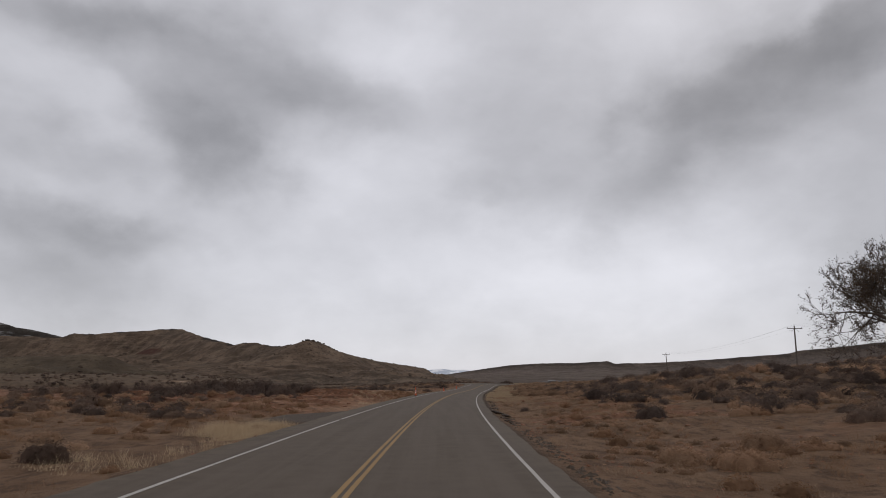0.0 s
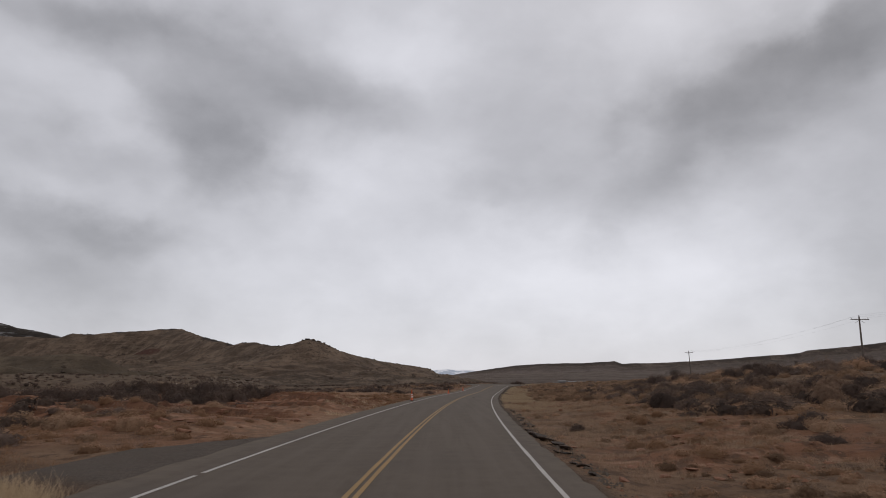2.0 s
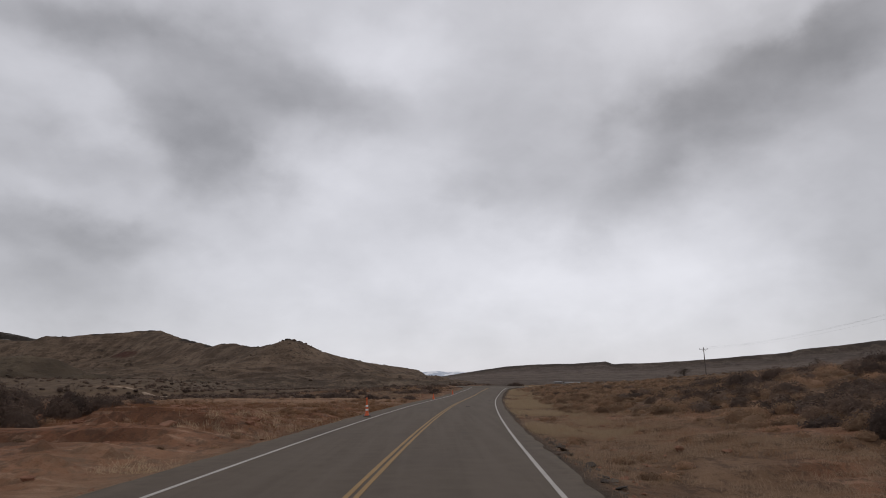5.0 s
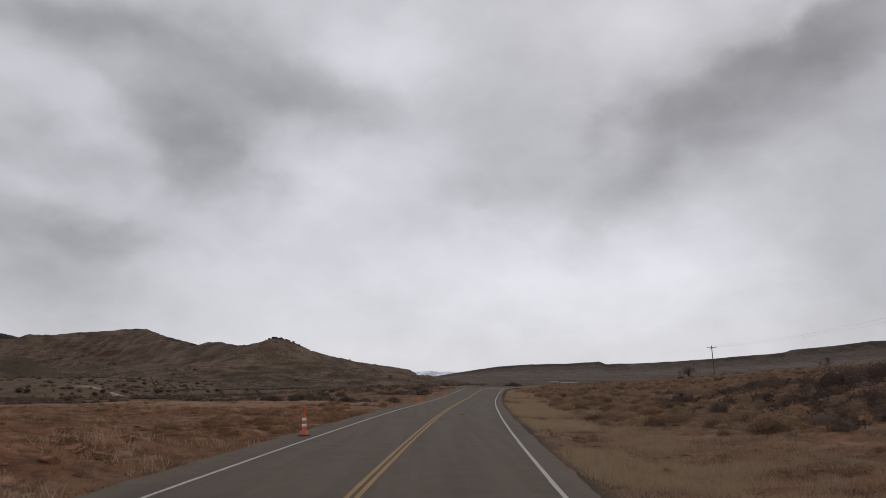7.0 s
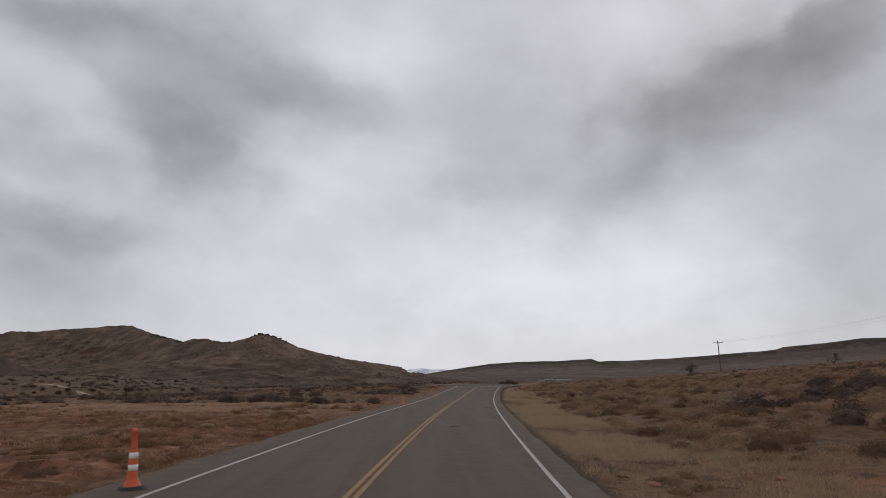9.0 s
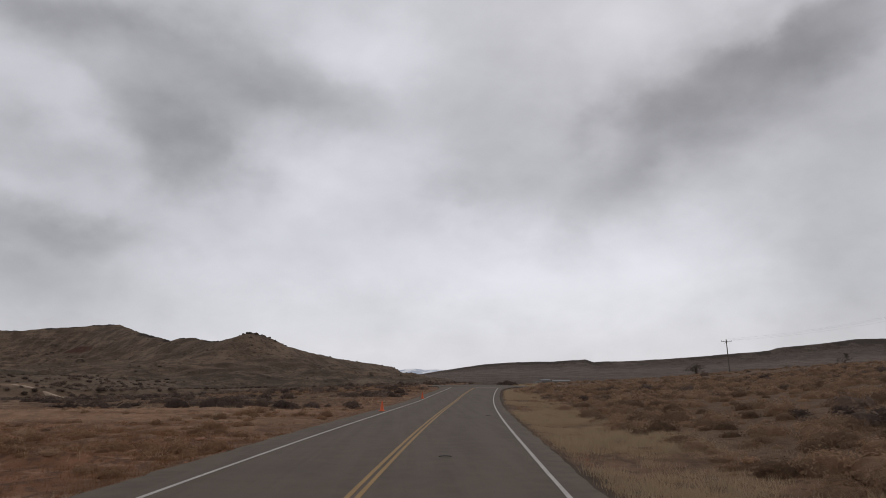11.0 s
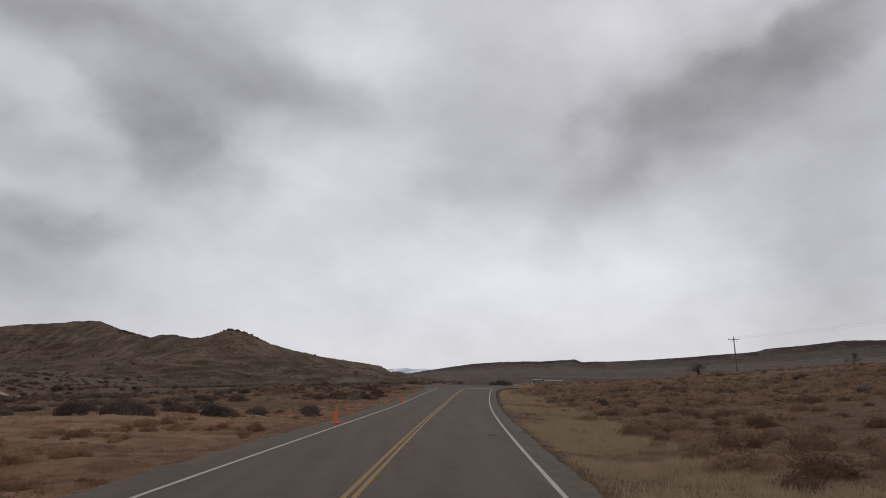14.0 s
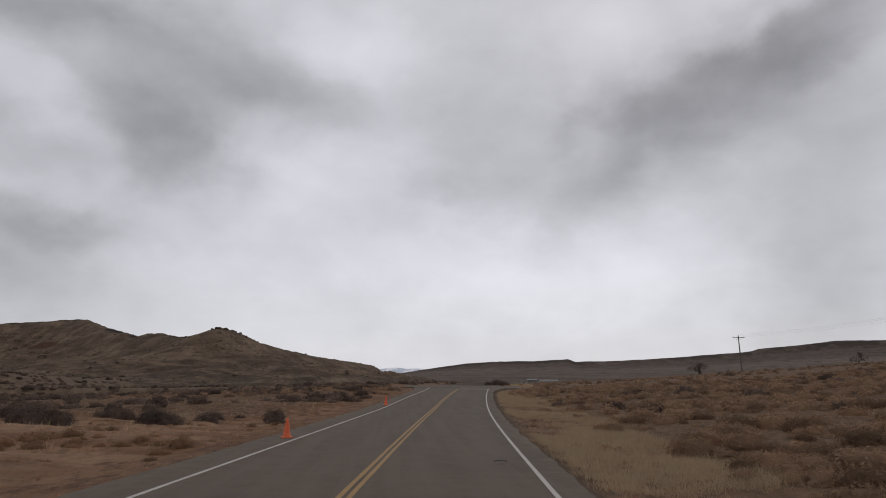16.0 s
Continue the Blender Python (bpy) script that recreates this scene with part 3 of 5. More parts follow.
def build_dirt_road():
    """A pale track worn into the slope below the hill."""
    p = np.array(DIRT_ROAD, float)
    d = np.concatenate([[0], np.cumsum(np.hypot(*np.diff(p, axis=0).T))])
    s = np.arange(0, d[-1], 1.5)
    x, y = np.interp(s, d, p[:, 0]), np.interp(s, d, p[:, 1])
    x, y = (np.convolve(np.pad(v, 2, mode="edge"), np.ones(5) / 5, "valid") for v in (x, y))
    tx, ty = np.gradient(x), np.gradient(y)
    k = np.hypot(tx, ty)
    nx, ny = -ty / k, tx / k
    z = land(x - road_x(y), y) + 0.2
    z = np.convolve(np.pad(z, 5, mode="edge"), np.ones(11) / 11, "valid")
    half = 0.7 + 0.6 * (fbm(s / 4, s * 0, 3) - 0.5)
    cols = [(-1.25, -0.9), (-1.0, -0.05), (-0.5, 0.03), (0.0, 0.08), (0.5, 0.03), (1.0, -0.05), (1.25, -0.9)]
    v = np.stack([np.stack([x + nx * c * half, y + ny * c * half, z + dz + 0.12 * (fbm(s / 2 + 9 * c, s * 0, 3) - 0.5)], 1) for c, dz in cols], 1)
    me = mesh_of("dirt_track", v.reshape(-1, 3), grid_faces(len(s), len(cols)), DUST)
    tagged(new("dirt_track", me), "pale dirt track worn into the slope below the hill", "track", kind="structure")


build_dirt_road()

# ======================= hills, mesas, mountains =======================


def along(points, n):
    """Points spread evenly along a broken line."""
    p = np.array(points, float)
    d = np.concatenate([[0], np.cumsum(np.hypot(*np.diff(p[:, :2], axis=0).T))])
    s = np.linspace(0, d[-1], n)
    return np.stack([np.interp(s, d, p[:, i]) for i in range(3)], 1), s


HILL_FIELDS = []


def ridge_hill(name, ridge, box, step, foot, material, label, end_cliff=0.0, patch=None, gully=0.42):
    """A worn hill below a ridge line: ribs and gullies run down from the crest."""
    line, s = along(ridge, 420)
    xs, ys = np.arange(box[0], box[1], step), np.arange(box[2], box[3], step)
    gx, gy = np.meshgrid(xs, ys)
    best = np.full(gx.shape, -1e9)
    dist, pos = np.zeros(gx.shape), np.zeros(gx.shape)
    reach = np.maximum(foot[0] * line[:, 2] + foot[1], 10)
    if end_cliff:
        reach = np.minimum(reach, end_cliff + (s[-1] - s) * 1.3)
    for k in range(len(line)):
        d = np.hypot(gx - line[k, 0], gy - line[k, 1])
        q = np.clip(1 - d / reach[k], 0, 1)
        hgt = line[k, 2] * (0.72 * q ** 1.45 + 0.28 * ease(q, 0.80, 0.99)) - 3.0 * (q <= 0)
        m = hgt > best
        best[m], dist[m], pos[m] = hgt[m], (d / reach[k])[m], s[k]
    # evened out, so that the gullies run smoothly
    for _ in range(6):
        dist, pos = ((a + np.roll(a, 1, 0) + np.roll(a, -1, 0) + np.roll(a, 1, 1) + np.roll(a, -1, 1)) / 5 for a in (dist, pos))
    bx, by = gx + 14 * (fbm(gx / 45, gy / 45, 3) - 0.5), gy
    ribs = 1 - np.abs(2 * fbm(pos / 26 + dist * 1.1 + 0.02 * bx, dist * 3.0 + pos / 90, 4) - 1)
    mid = np.clip(dist * (1 - dist) * 4, 0, 1) * (dist < 1)
    small = 1 - np.abs(2 * fbm(pos / 9 + dist * 2.0 + 0.05 * bx, dist * 7.0 + pos / 40, 3) - 1)
    z = best - gully * mid * (1.1 * ribs ** 2 + 0.2 * small ** 2) * np.clip(best * 0.5, 0, 16) + mid * 3.4 * (fbm(gx / 14, by / 14, 5) - 0.5)
    # broad buttresses between the gullies
    butt = np.abs(2 * fbm(gx / 62 + 11, gy / 62 + 4, 4, 0.45) - 1)
    z = z + mid * (butt - 0.28) * np.clip(best * 0.45, 0, 13)
    # worn ledges of harder rock
    level = z / 4.2 + 1.6 * (fbm(gx / 70 + 3, gy / 70, 4) - 0.5)
    ledge = (np.floor(level) + ease(level - np.floor(level), 0.0, 0.30) - level) * 4.2
    z = z + 0.4 * ledge * mid * ease(fbm(gx / 30 + 50, gy / 30, 3), 0.40, 0.58)
    z = z + mid * 3.0 * (np.abs(2 * fbm(gx / 15 + 20, gy / 15, 4) - 1) - 0.3)
    # small outcrops along the crest
    crest = (1 - ease(dist, 0.012, 0.045)) * (best > 4)
    z = z + crest * (fbm(gx / 7, gy / 7, 3) - 0.45) * 2.2
    z = np.where(best < 0.0, -6.0, z - 0.4 - 2.4 * ease(dist, 0.55, 1.0))
    me = mesh_of(name, np.stack([gx, gy, z], -1).reshape(-1, 3), grid_faces(len(ys), len(xs)), material)
    set_attr(me, "crest", crest * ease(fbm(gx / 40, gy / 40, 3), 0.35, 0.6))
    # ribs paler than gullies: clay tone with relief shading put into it
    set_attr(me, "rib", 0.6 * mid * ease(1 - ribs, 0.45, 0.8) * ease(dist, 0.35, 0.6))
    set_attr(me, "foot", ease(dist, 0.45, 0.8))
    pt = np.zeros(gx.shape)
    if patch:
        u, v = (gx - patch[0]) / patch[1], (z - patch[2]) / patch[3]
        pt = np.clip(1.4 - (u * u + v * v) ** 2, 0, 1) * ease(fbm(gx / 9, gy / 9, 3), 0.2, 0.4) * (gy < 845)
    set_attr(me, "patch", pt)
    HILL_FIELDS.append((xs, ys, z, dist))
    return tagged(new(name, me), label, "hill", kind="structure")


LEFT_RIDGE = [(-760, 930, 66), (-600, 915, 56), (-516, 900, 55), (-500, 900, 54), (-492, 900, 59.5), (-459, 897, 59), (-430, 895, 62), (-396, 893, 64),
              (-358, 890, 67), (-332, 858, 64), (-275, 775, 49.6), (-203, 669, 35.5), (-180, 634, 35.4), (-165, 611, 34.6), (-145, 582, 31),
              (-127, 555, 29.4), (-106, 520, 30.2), (-99, 510, 32.2), (-92, 524, 31.4), (-85, 540, 27), (-71, 575, 22.6), (-52, 635, 19.3),
              (-21, 744, 17.4), (-7, 798, 15.6)]
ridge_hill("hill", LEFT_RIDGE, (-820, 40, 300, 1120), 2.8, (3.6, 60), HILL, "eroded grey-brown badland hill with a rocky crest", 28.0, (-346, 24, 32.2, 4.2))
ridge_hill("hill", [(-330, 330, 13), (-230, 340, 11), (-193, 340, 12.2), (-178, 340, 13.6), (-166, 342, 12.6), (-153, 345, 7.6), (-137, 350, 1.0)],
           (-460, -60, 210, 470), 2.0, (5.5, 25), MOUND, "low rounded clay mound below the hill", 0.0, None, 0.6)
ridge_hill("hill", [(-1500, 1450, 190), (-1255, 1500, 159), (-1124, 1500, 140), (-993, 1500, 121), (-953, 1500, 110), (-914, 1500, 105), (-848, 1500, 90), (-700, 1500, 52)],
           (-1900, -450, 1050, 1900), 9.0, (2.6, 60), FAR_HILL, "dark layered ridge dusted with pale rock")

MESA_TOP = [(-330, 2100, 8), (-150, 2050, 12), (-12, 2000, 15.5), (28, 2000, 19), (133, 2000, 36), (219, 2000, 48), (301, 2000, 55), (412, 2000, 57.5), (519, 2000, 64.5),
            (541, 2000, 57.5), (647, 2000, 61), (780, 2000, 69), (913, 2000, 80), (995, 2000, 87), (1075, 2000, 94), (1101, 2000, 103), (1180, 2000, 110),
            (1266, 2000, 119), (1344, 2000, 130), (1488, 2000, 134), (1823, 2000, 150), (2400, 1900, 165), (3000, 1600, 170)]


def build_mesa():
    line, s = along(MESA_TOP, 560)
    q = np.concatenate([[-0.10, -0.04], np.linspace(0, 0.06, 10), np.linspace(0.07, 0.72, 46)])
    px = line[:, None, 0] * (1 - q[None, :])
    py = line[:, None, 1] * (1 - q[None, :])
    t = np.clip(q, 0, 1)[None, :]
    edge = 0.012 + 0.02 * vnoise(s / 60, s * 0)[:, None]
    wall = 1 - 0.17 * ease(t, 0.0, edge)
    z = line[:, None, 2] * wall * np.maximum(1 - t / 0.72, 0) ** 1.35
    rib = np.abs(2 * fbm(px / 60 + 9, py / 220, 4) - 1)
    z = z - rib * 16 * np.clip(t * 9, 0, 1) * np.maximum(1 - t / 0.55, 0) + (fbm(px / 25, py / 25, 3) - 0.5) * 2.4
    z = z + 0.008 * np.maximum(np.hypot(px, py) - 330, 0) * np.clip(t * 3, 0, 1) * 0.6 - 1.2 * (t >= 0.71)
    z[:, 0] = 0
    me = mesh_of("mesa", np.stack([px, py, z], -1).reshape(-1, 3), grid_faces(len(line), len(q)), MESA)
    set_attr(me, "crest", (1 - ease(t, edge * 0.3, edge * 0.9)) * ease(fbm(px / 50, py / 50, 3), 0.35, 0.6))
    set_attr(me, "patch", np.zeros(z.shape))
    set_attr(me, "rib", np.maximum(np.clip(rib * 2 - 1, 0, 1) * 0.4, ease(t, 0.16, 0.40) * (0.55 + 0.45 * ease(fbm(px / 300, py / 45, 4), 0.40, 0.56))))
    set_attr(me, "foot", np.zeros(z.shape))
    tagged(new("mesa", me), "long flat-topped brown mesa with a dark rim", "mesa", kind="structure")


build_mesa()


def build_mountain():
    m, t = tree_of("hazy_snowy_mountain")
    n = Nodes(t)
    p = n.place()
    # bluish haze of the distance put into the mountain's colour
    c = n.mix(n.ramp(n.noise(n.scaled(p, 1, 1, 3), 0.012, 5, 0.6), 0.46, 0.58), (0.46, 0.50, 0.57), (0.80, 0.81, 0.83))
    n.finish(c, 0.9)
    top = [(-420, 4300, 30), (-145, 4200, 52), (-22, 4200, 70), (38, 4200, 76), (101, 4200, 68), (171, 4200, 73), (242, 4200, 62), (383, 4200, 50), (700, 4200, 30)]
    line, s = along(top, 160)
    q = np.linspace(-0.06, 0.10, 24)
    px, py = line[:, None, 0] * (1 - q), line[:, None, 1] * (1 - q)
    z = line[:, None, 2] * np.maximum(1 - np.abs(q) / 0.1, 0) ** 1.2 + (fbm(px / 40, py / 60, 4) - 0.5) * 14 * (np.abs(q) > 0.004)
    me = mesh_of("mountain", np.stack([px, py, z], -1).reshape(-1, 3), grid_faces(len(line), len(q)), m)
    tagged(new("mountain", me), "distant snowy mountain with bluish haze in its colour", "mountain", kind="structure")


build_mountain()

# ======================= plants =======================
plant_rng = np.random.RandomState(21)


def ribbons(base, tip, width, rng, out=None):
    """Thin tapering blades from base points to tips: one triangle each. out: the way that their flat sides face."""
    d = tip - base
    side = np.cross(d, rng.normal(size=d.shape) if out is None else out + rng.normal(0, 0.3, d.shape))
    side /= np.linalg.norm(side, axis=1, keepdims=True) + 1e-9
    side *= np.asarray(width).reshape(-1, 1)
    v = np.stack([base - side, base + side, tip], 1).reshape(-1, 3)
    return v, np.arange(len(v)).reshape(-1, 3)


def specks(centre, size, rng):
    """Small leaves turned every way."""
    n = len(centre)
    a, b = rng.normal(size=(n, 3)), rng.normal(size=(n, 3))
    a /= np.linalg.norm(a, axis=1, keepdims=True)
    b -= a * (a * b).sum(1, keepdims=True)
    b /= np.linalg.norm(b, axis=1, keepdims=True)
    s = np.asarray(size).reshape(-1, 1)
    v = np.stack([centre - a * s, centre + a * s * 0.6 + b * s * 0.5, centre + a * s * 0.6 - b * s * 0.5], 1).reshape(-1, 3)
    return v, np.arange(len(v)).reshape(-1, 3)


def tufts(centre, size, out, rng, up=0.35):
    """Small pointed leaves that roughly face the way out and point along the skin of a shrub, most of them upwards."""
    n = len(centre)
    face = out + rng.normal(0, 0.28, (n, 3))
    face /= np.linalg.norm(face, axis=1, keepdims=True)
    a = rng.normal(size=(n, 3)) + (0, 0, up * 2)
    a -= face * (a * face).sum(1, keepdims=True)
    a /= np.linalg.norm(a, axis=1, keepdims=True) + 1e-9
    b = np.cross(face, a)
    s = np.asarray(size).reshape(-1, 1)
    v = np.stack([centre + a * s * 1.2, centre - a * s * 0.7 + b * s * 0.5, centre - a * s * 0.7 - b * s * 0.5], 1).reshape(-1, 3)
    return v, np.arange(len(v)).reshape(-1, 3)


def join(*pieces):
    verts, faces, k = [], [], 0
    for v, f in pieces:
        verts.append(v)
        faces.append(f + k)
        k += len(v)
    return np.concatenate(verts), np.concatenate(faces)


def dome(radius, height, rng, rings=4, sides=9):
    """A lumpy closed mound: the dense inside of a shrub."""
    v, f = [], []
    for k in range(rings):
        a = (k / (rings - 0.5) - 0.22) * math.pi / 2
        t = np.arange(sides) * 2 * math.pi / sides + 0.3 * k
        r = math.cos(a) * radius * rng.uniform(0.82, 1.1, sides)
        v.append(np.stack([np.cos(t) * r, np.sin(t) * r, np.full(sides, math.sin(a) * height) * rng.uniform(0.9, 1.1, sides)], 1))
    v.append(np.array([[0, 0, height]]))
    i = np.arange(sides)
    j = (i + 1) % sides
    for k in range(rings - 1):
        b = k * sides
        f += [np.stack([b + i, b + j, b + sides + j], 1), np.stack([b + i, b + sides + j, b + sides + i], 1)]
    b = (rings - 1) * sides
    f.append(np.stack([b + i, b + j, np.full(sides, rings * sides)], 1))
    return np.concatenate(v), np.concatenate(f)


def bush_shape(seed, radius, height, twigs, leaves, leaf):
    """Verts and faces of the wood and of the foliage of one rounded desert shrub: several mounds grown together."""
    rng = np.random.RandomState(seed)
    count = 7
    t = np.arange(count) * 2 * math.pi / count + rng.uniform(0, 1, count)
    mid = np.stack([np.cos(t) * radius * rng.uniform(0.25, 0.55, count), np.sin(t) * radius * rng.uniform(0.25, 0.55, count), np.zeros(count)], 1)
    mid[0, :2] = 0
    wide = radius * rng.uniform(0.40, 0.60, count)
    tall = height * rng.uniform(0.6, 0.95, count)
    tall[0] = height
    cores = []
    for k in range(count):
        v, f = dome(wide[k] * 0.73, tall[k] * 0.75, rng, 4, 9)
        cores.append((v + mid[k], f))

    def shell(n, inner):
        k = rng.randint(count, size=n)
        d = rng.normal(size=(n, 3))
        d[:, 2] = np.abs(d[:, 2]) * 0.9 + 0.02
        d /= np.linalg.norm(d, axis=1, keepdims=True)
        r = rng.uniform(inner, 1.0, n)[:, None]
        return mid[k] + d * r * np.stack([wide[k], wide[k], tall[k]], 1), d

    tip, d = shell(twigs, 0.85)
    root = np.stack([rng.normal(0, 0.10, twigs) * radius, rng.normal(0, 0.10, twigs) * radius, np.zeros(twigs)], 1)
    wood = join(ribbons(root, tip * rng.uniform(0.88, 1.0, (twigs, 1)), 0.007, rng))
    # a skin of small leaves with a few sprigs standing out of it
    c, d = shell(leaves, 0.77)
    few = leaves // 6
    e, f = shell(few, 0.85)
    sprig = f * 0.08 + rng.normal(0, 0.03, (few, 3)) + (0, 0, 0.04)
    green = join(tufts(c, rng.uniform(0.6, 1.3, leaves) * leaf, d, rng), ribbons(e, e + sprig * rng.uniform(0.5, 1.3, (few, 1)) * radius, 0.010, rng), *cores)
    return wood, green


GREY_KINDS = [bush_shape(100 + i, 0.95 + 0.1 * (i % 3), 0.95 + 0.12 * (i % 2), 30, 1250, 0.056) for i in range(5)]
TAN_KINDS = [bush_shape(200 + i, 0.85 + 0.1 * (i % 3), 0.70 + 0.1 * (i % 2), 20, 1450, 0.040) for i in range(4)]


def bush_thing(kinds, i, name, foliage, label, category, group):
    wood, green = kinds[i]
    top = new(name, mesh_of(name, *wood, WOODY, False))
    part("foliage", mesh_of("foliage", *green, foliage), None, top)
    return tagged(top, label, category, group)


GREY_BUSH = [bush_thing(GREY_KINDS, i, "sagebrush", GREY_TWIG, "round grey-brown sagebrush on the desert soil", "bush", "sagebrush beside the road") for i in range(5)]
TAN_BUSH = [bush_thing(TAN_KINDS, i, "rabbitbrush", TAN_TWIG, "low tan dry rabbitbrush on the desert soil", "bush", "dry rabbitbrush on the plain") for i in range(4)]
DARK_BUSH = [bush_thing(GREY_KINDS, i, "greasewood", DARK_TWIG, "dark twiggy greasewood on the desert soil", "bush", "dark greasewood beside the road") for i in range(5)]
used_first = set()


def off_roads(lat, y):
    u, v = cross_uv(lat + road_x(y), y)
    return ((np.abs(v) > 6.0) | (np.abs(u) > 9.5)) & ((np.abs(lat) > 5.0 + flare(y)) | (y > 196))


def set_bush(kinds, i, lat, y, size, turn, squash=1.0):
    if not off_roads(lat, y) or not off_tracks(lat + float(road_x(y)), y):
        return
    x = lat + float(road_x(y))
    low = min(land_at(x + dx * size, y + dy * size) for dx, dy in ((0, 0), (0.6, 0), (-0.6, 0), (0, 0.6), (0, -0.6)))
    m = Matrix.LocRotScale((x, y, max(low, land_at(x, y) - 0.45 * size) - 0.05 * size), Euler((0, 0, turn)), None)
    ob = kinds[i]
    if ob.name in used_first:
        ob = copy_thing(ob, m)
    else:
        used_first.add(ob.name)
        ob.matrix_basis = m
    ob.scale = (size, size, size * squash)


# the bushes that stand out, as lat, y, size
for lat, y, size in [(12.2, 34, 1.0), (7.4, 51.5, 0.6), (15.5, 66, 1.5), (17.0, 64, 1.6), (15.5, 70, 1.0), (18.5, 68, 1.6), (17.6, 91, 1.6), (19.5, 88, 1.5), (23, 96, 1.8),
                     (26, 97, 1.7), (21.5, 103, 1.5), (23, 106, 1.6), (25, 110, 1.7), (28, 120, 1.7), (22, 78, 1.6), (25, 74, 1.7), (-9.0, 18.5, 0.75), (-14, 66, 0.9), (-17.5, 137, 1.3),
                     (-14.5, 141, 1.2), (-23, 140, 1.4), (-12.6, 143, 1.0), (-19.5, 139, 1.2), (-9.5, 146, 0.9), (2.6, 214, 1.0), (4.0, 215, 1.25), (5.4, 214, 1.0)]:
    set_bush(DARK_BUSH, plant_rng.randint(5), lat, y, size, plant_rng.uniform(0, 6.28), plant_rng.uniform(0.8, 1.0))


def scatter(n, lat, y, weight, gap):
    """Places inside a stretch of land, kept apart, thinned by a weight."""
    out = []
    tries = 0
    while len(out) < n and tries < n * 30:
        tries += 1
        a, b = plant_rng.uniform(*lat), plant_rng.uniform(*y)
        if plant_rng.rand() > weight(a, b):
            continue
        if all((a - p[0]) ** 2 + (b - p[1]) ** 2 > gap * gap for p in out[-160:]):
            out.append((a, b))
    return out


def patchy(a, b, scale=13.0):
    return float(np.clip((fbm((a + 90) / scale, b / scale, 3) - 0.38) * 5, 0, 1))


for a, b in scatter(80, (12.0, 40), (22, 104), lambda a, b: (0.25 + patchy(a, b)) * (a > 15.5 + 0.3 * max(0, b - 75)), 1.3):
    set_bush(GREY_BUSH, plant_rng.randint(5), a, b, plant_rng.uniform(0.6, 1.45), plant_rng.uniform(0, 6.28), plant_rng.uniform(0.7, 1.0))
for a, b in scatter(95, (17, 50), (58, 116), lambda a, b: (0.15 + patchy(a, b, 9.0)) * (a > 17 + 0.35 * max(0, b - 78)), 1.9):
    set_bush((DARK_BUSH, GREY_BUSH, TAN_BUSH)[plant_rng.randint(3)], plant_rng.randint(4), a, b, plant_rng.uniform(1.1, 1.9), plant_rng.uniform(0, 6.28), plant_rng.uniform(0.8, 1.1))
for a, b in scatter(42, (13, 27), (31, 60), lambda a, b: 0.3 + patchy(a, b, 7.0), 1.2):
    set_bush(TAN_BUSH, plant_rng.randint(4), a, b, plant_rng.uniform(0.6, 1.2), plant_rng.uniform(0, 6.28), plant_rng.uniform(0.7, 1.0))
for a, b in scatter(18, (13, 30), (33, 62), lambda a, b: 1.0, 1.6):
    set_bush(DARK_BUSH, plant_rng.randint(5), a, b, plant_rng.uniform(0.6, 1.15), plant_rng.uniform(0, 6.28), plant_rng.uniform(0.7, 1.0))
for a, b in scatter(60, (-46, -11), (24, 68), lambda a, b: (0.2 + patchy(a, b, 7.0)) * (1.0 - float(on_apron(a, b))), 1.3):
    set_bush(TAN_BUSH, plant_rng.randint(4), a, b, plant_rng.uniform(0.5, 1.2), plant_rng.uniform(0, 6.28), plant_rng.uniform(0.7, 1.0))
for a, b in scatter(28, (-48, -14), (36, 66), lambda a, b: patchy(a, b, 8.0), 1.7):
    set_bush(GREY_BUSH, plant_rng.randint(5), a, b, plant_rng.uniform(0.6, 1.3), plant_rng.uniform(0, 6.28), plant_rng.uniform(0.7, 1.0))
for a, b in scatter(46, (-36, -15.5), (67, 80), lambda a, b: 1.0, 1.05):
    set_bush(DARK_BUSH, plant_rng.randint(5), a, b, plant_rng.uniform(1.1, 1.8), plant_rng.uniform(0, 6.28), plant_rng.uniform(1.05, 1.35))
for a, b in scatter(24, (-62, -19), (56, 92), lambda a, b: patchy(a, b), 2.2):
    set_bush(GREY_BUSH, plant_rng.randint(5), a, b, plant_rng.uniform(0.9, 1.6), plant_rng.uniform(0, 6.28), plant_rng.uniform(0.75, 1.0))
for a, b in scatter(20, (-40, -10), (141, 154), lambda a, b: 0.25 + patchy(a, b), 1.2):
    set_bush(DARK_BUSH, plant_rng.randint(5), a, b, plant_rng.uniform(0.5, 1.15), plant_rng.uniform(0, 6.28), plant_rng.uniform(0.7, 0.95))
for a, b in scatter(70, (8.5, 34), (16, 100), lambda a, b: 0.8 * (a > 14.5 or b < 36), 1.2):
    set_bush(TAN_BUSH, plant_rng.randint(4), a, b, plant_rng.uniform(0.45, 1.25), plant_rng.uniform(0, 6.28), plant_rng.uniform(0.7, 1.0))
for a, b in scatter(50, (9.5, 34), (92, 130), lambda a, b: 0.9, 1.2):
    set_bush(TAN_BUSH, plant_rng.randint(4), a, b, plant_rng.uniform(0.4, 1.0), plant_rng.uniform(0, 6.28), plant_rng.uniform(0.6, 0.9))
for a, b in scatter(36, (-40, -9), (14, 60), lambda a, b: 1.0 - float(on_apron(a, b)), 2.0):
    set_bush(TAN_BUSH, plant_rng.randint(4), a, b, plant_rng.uniform(0.4, 0.9), plant_rng.uniform(0, 6.28), plant_rng.uniform(0.6, 0.9))
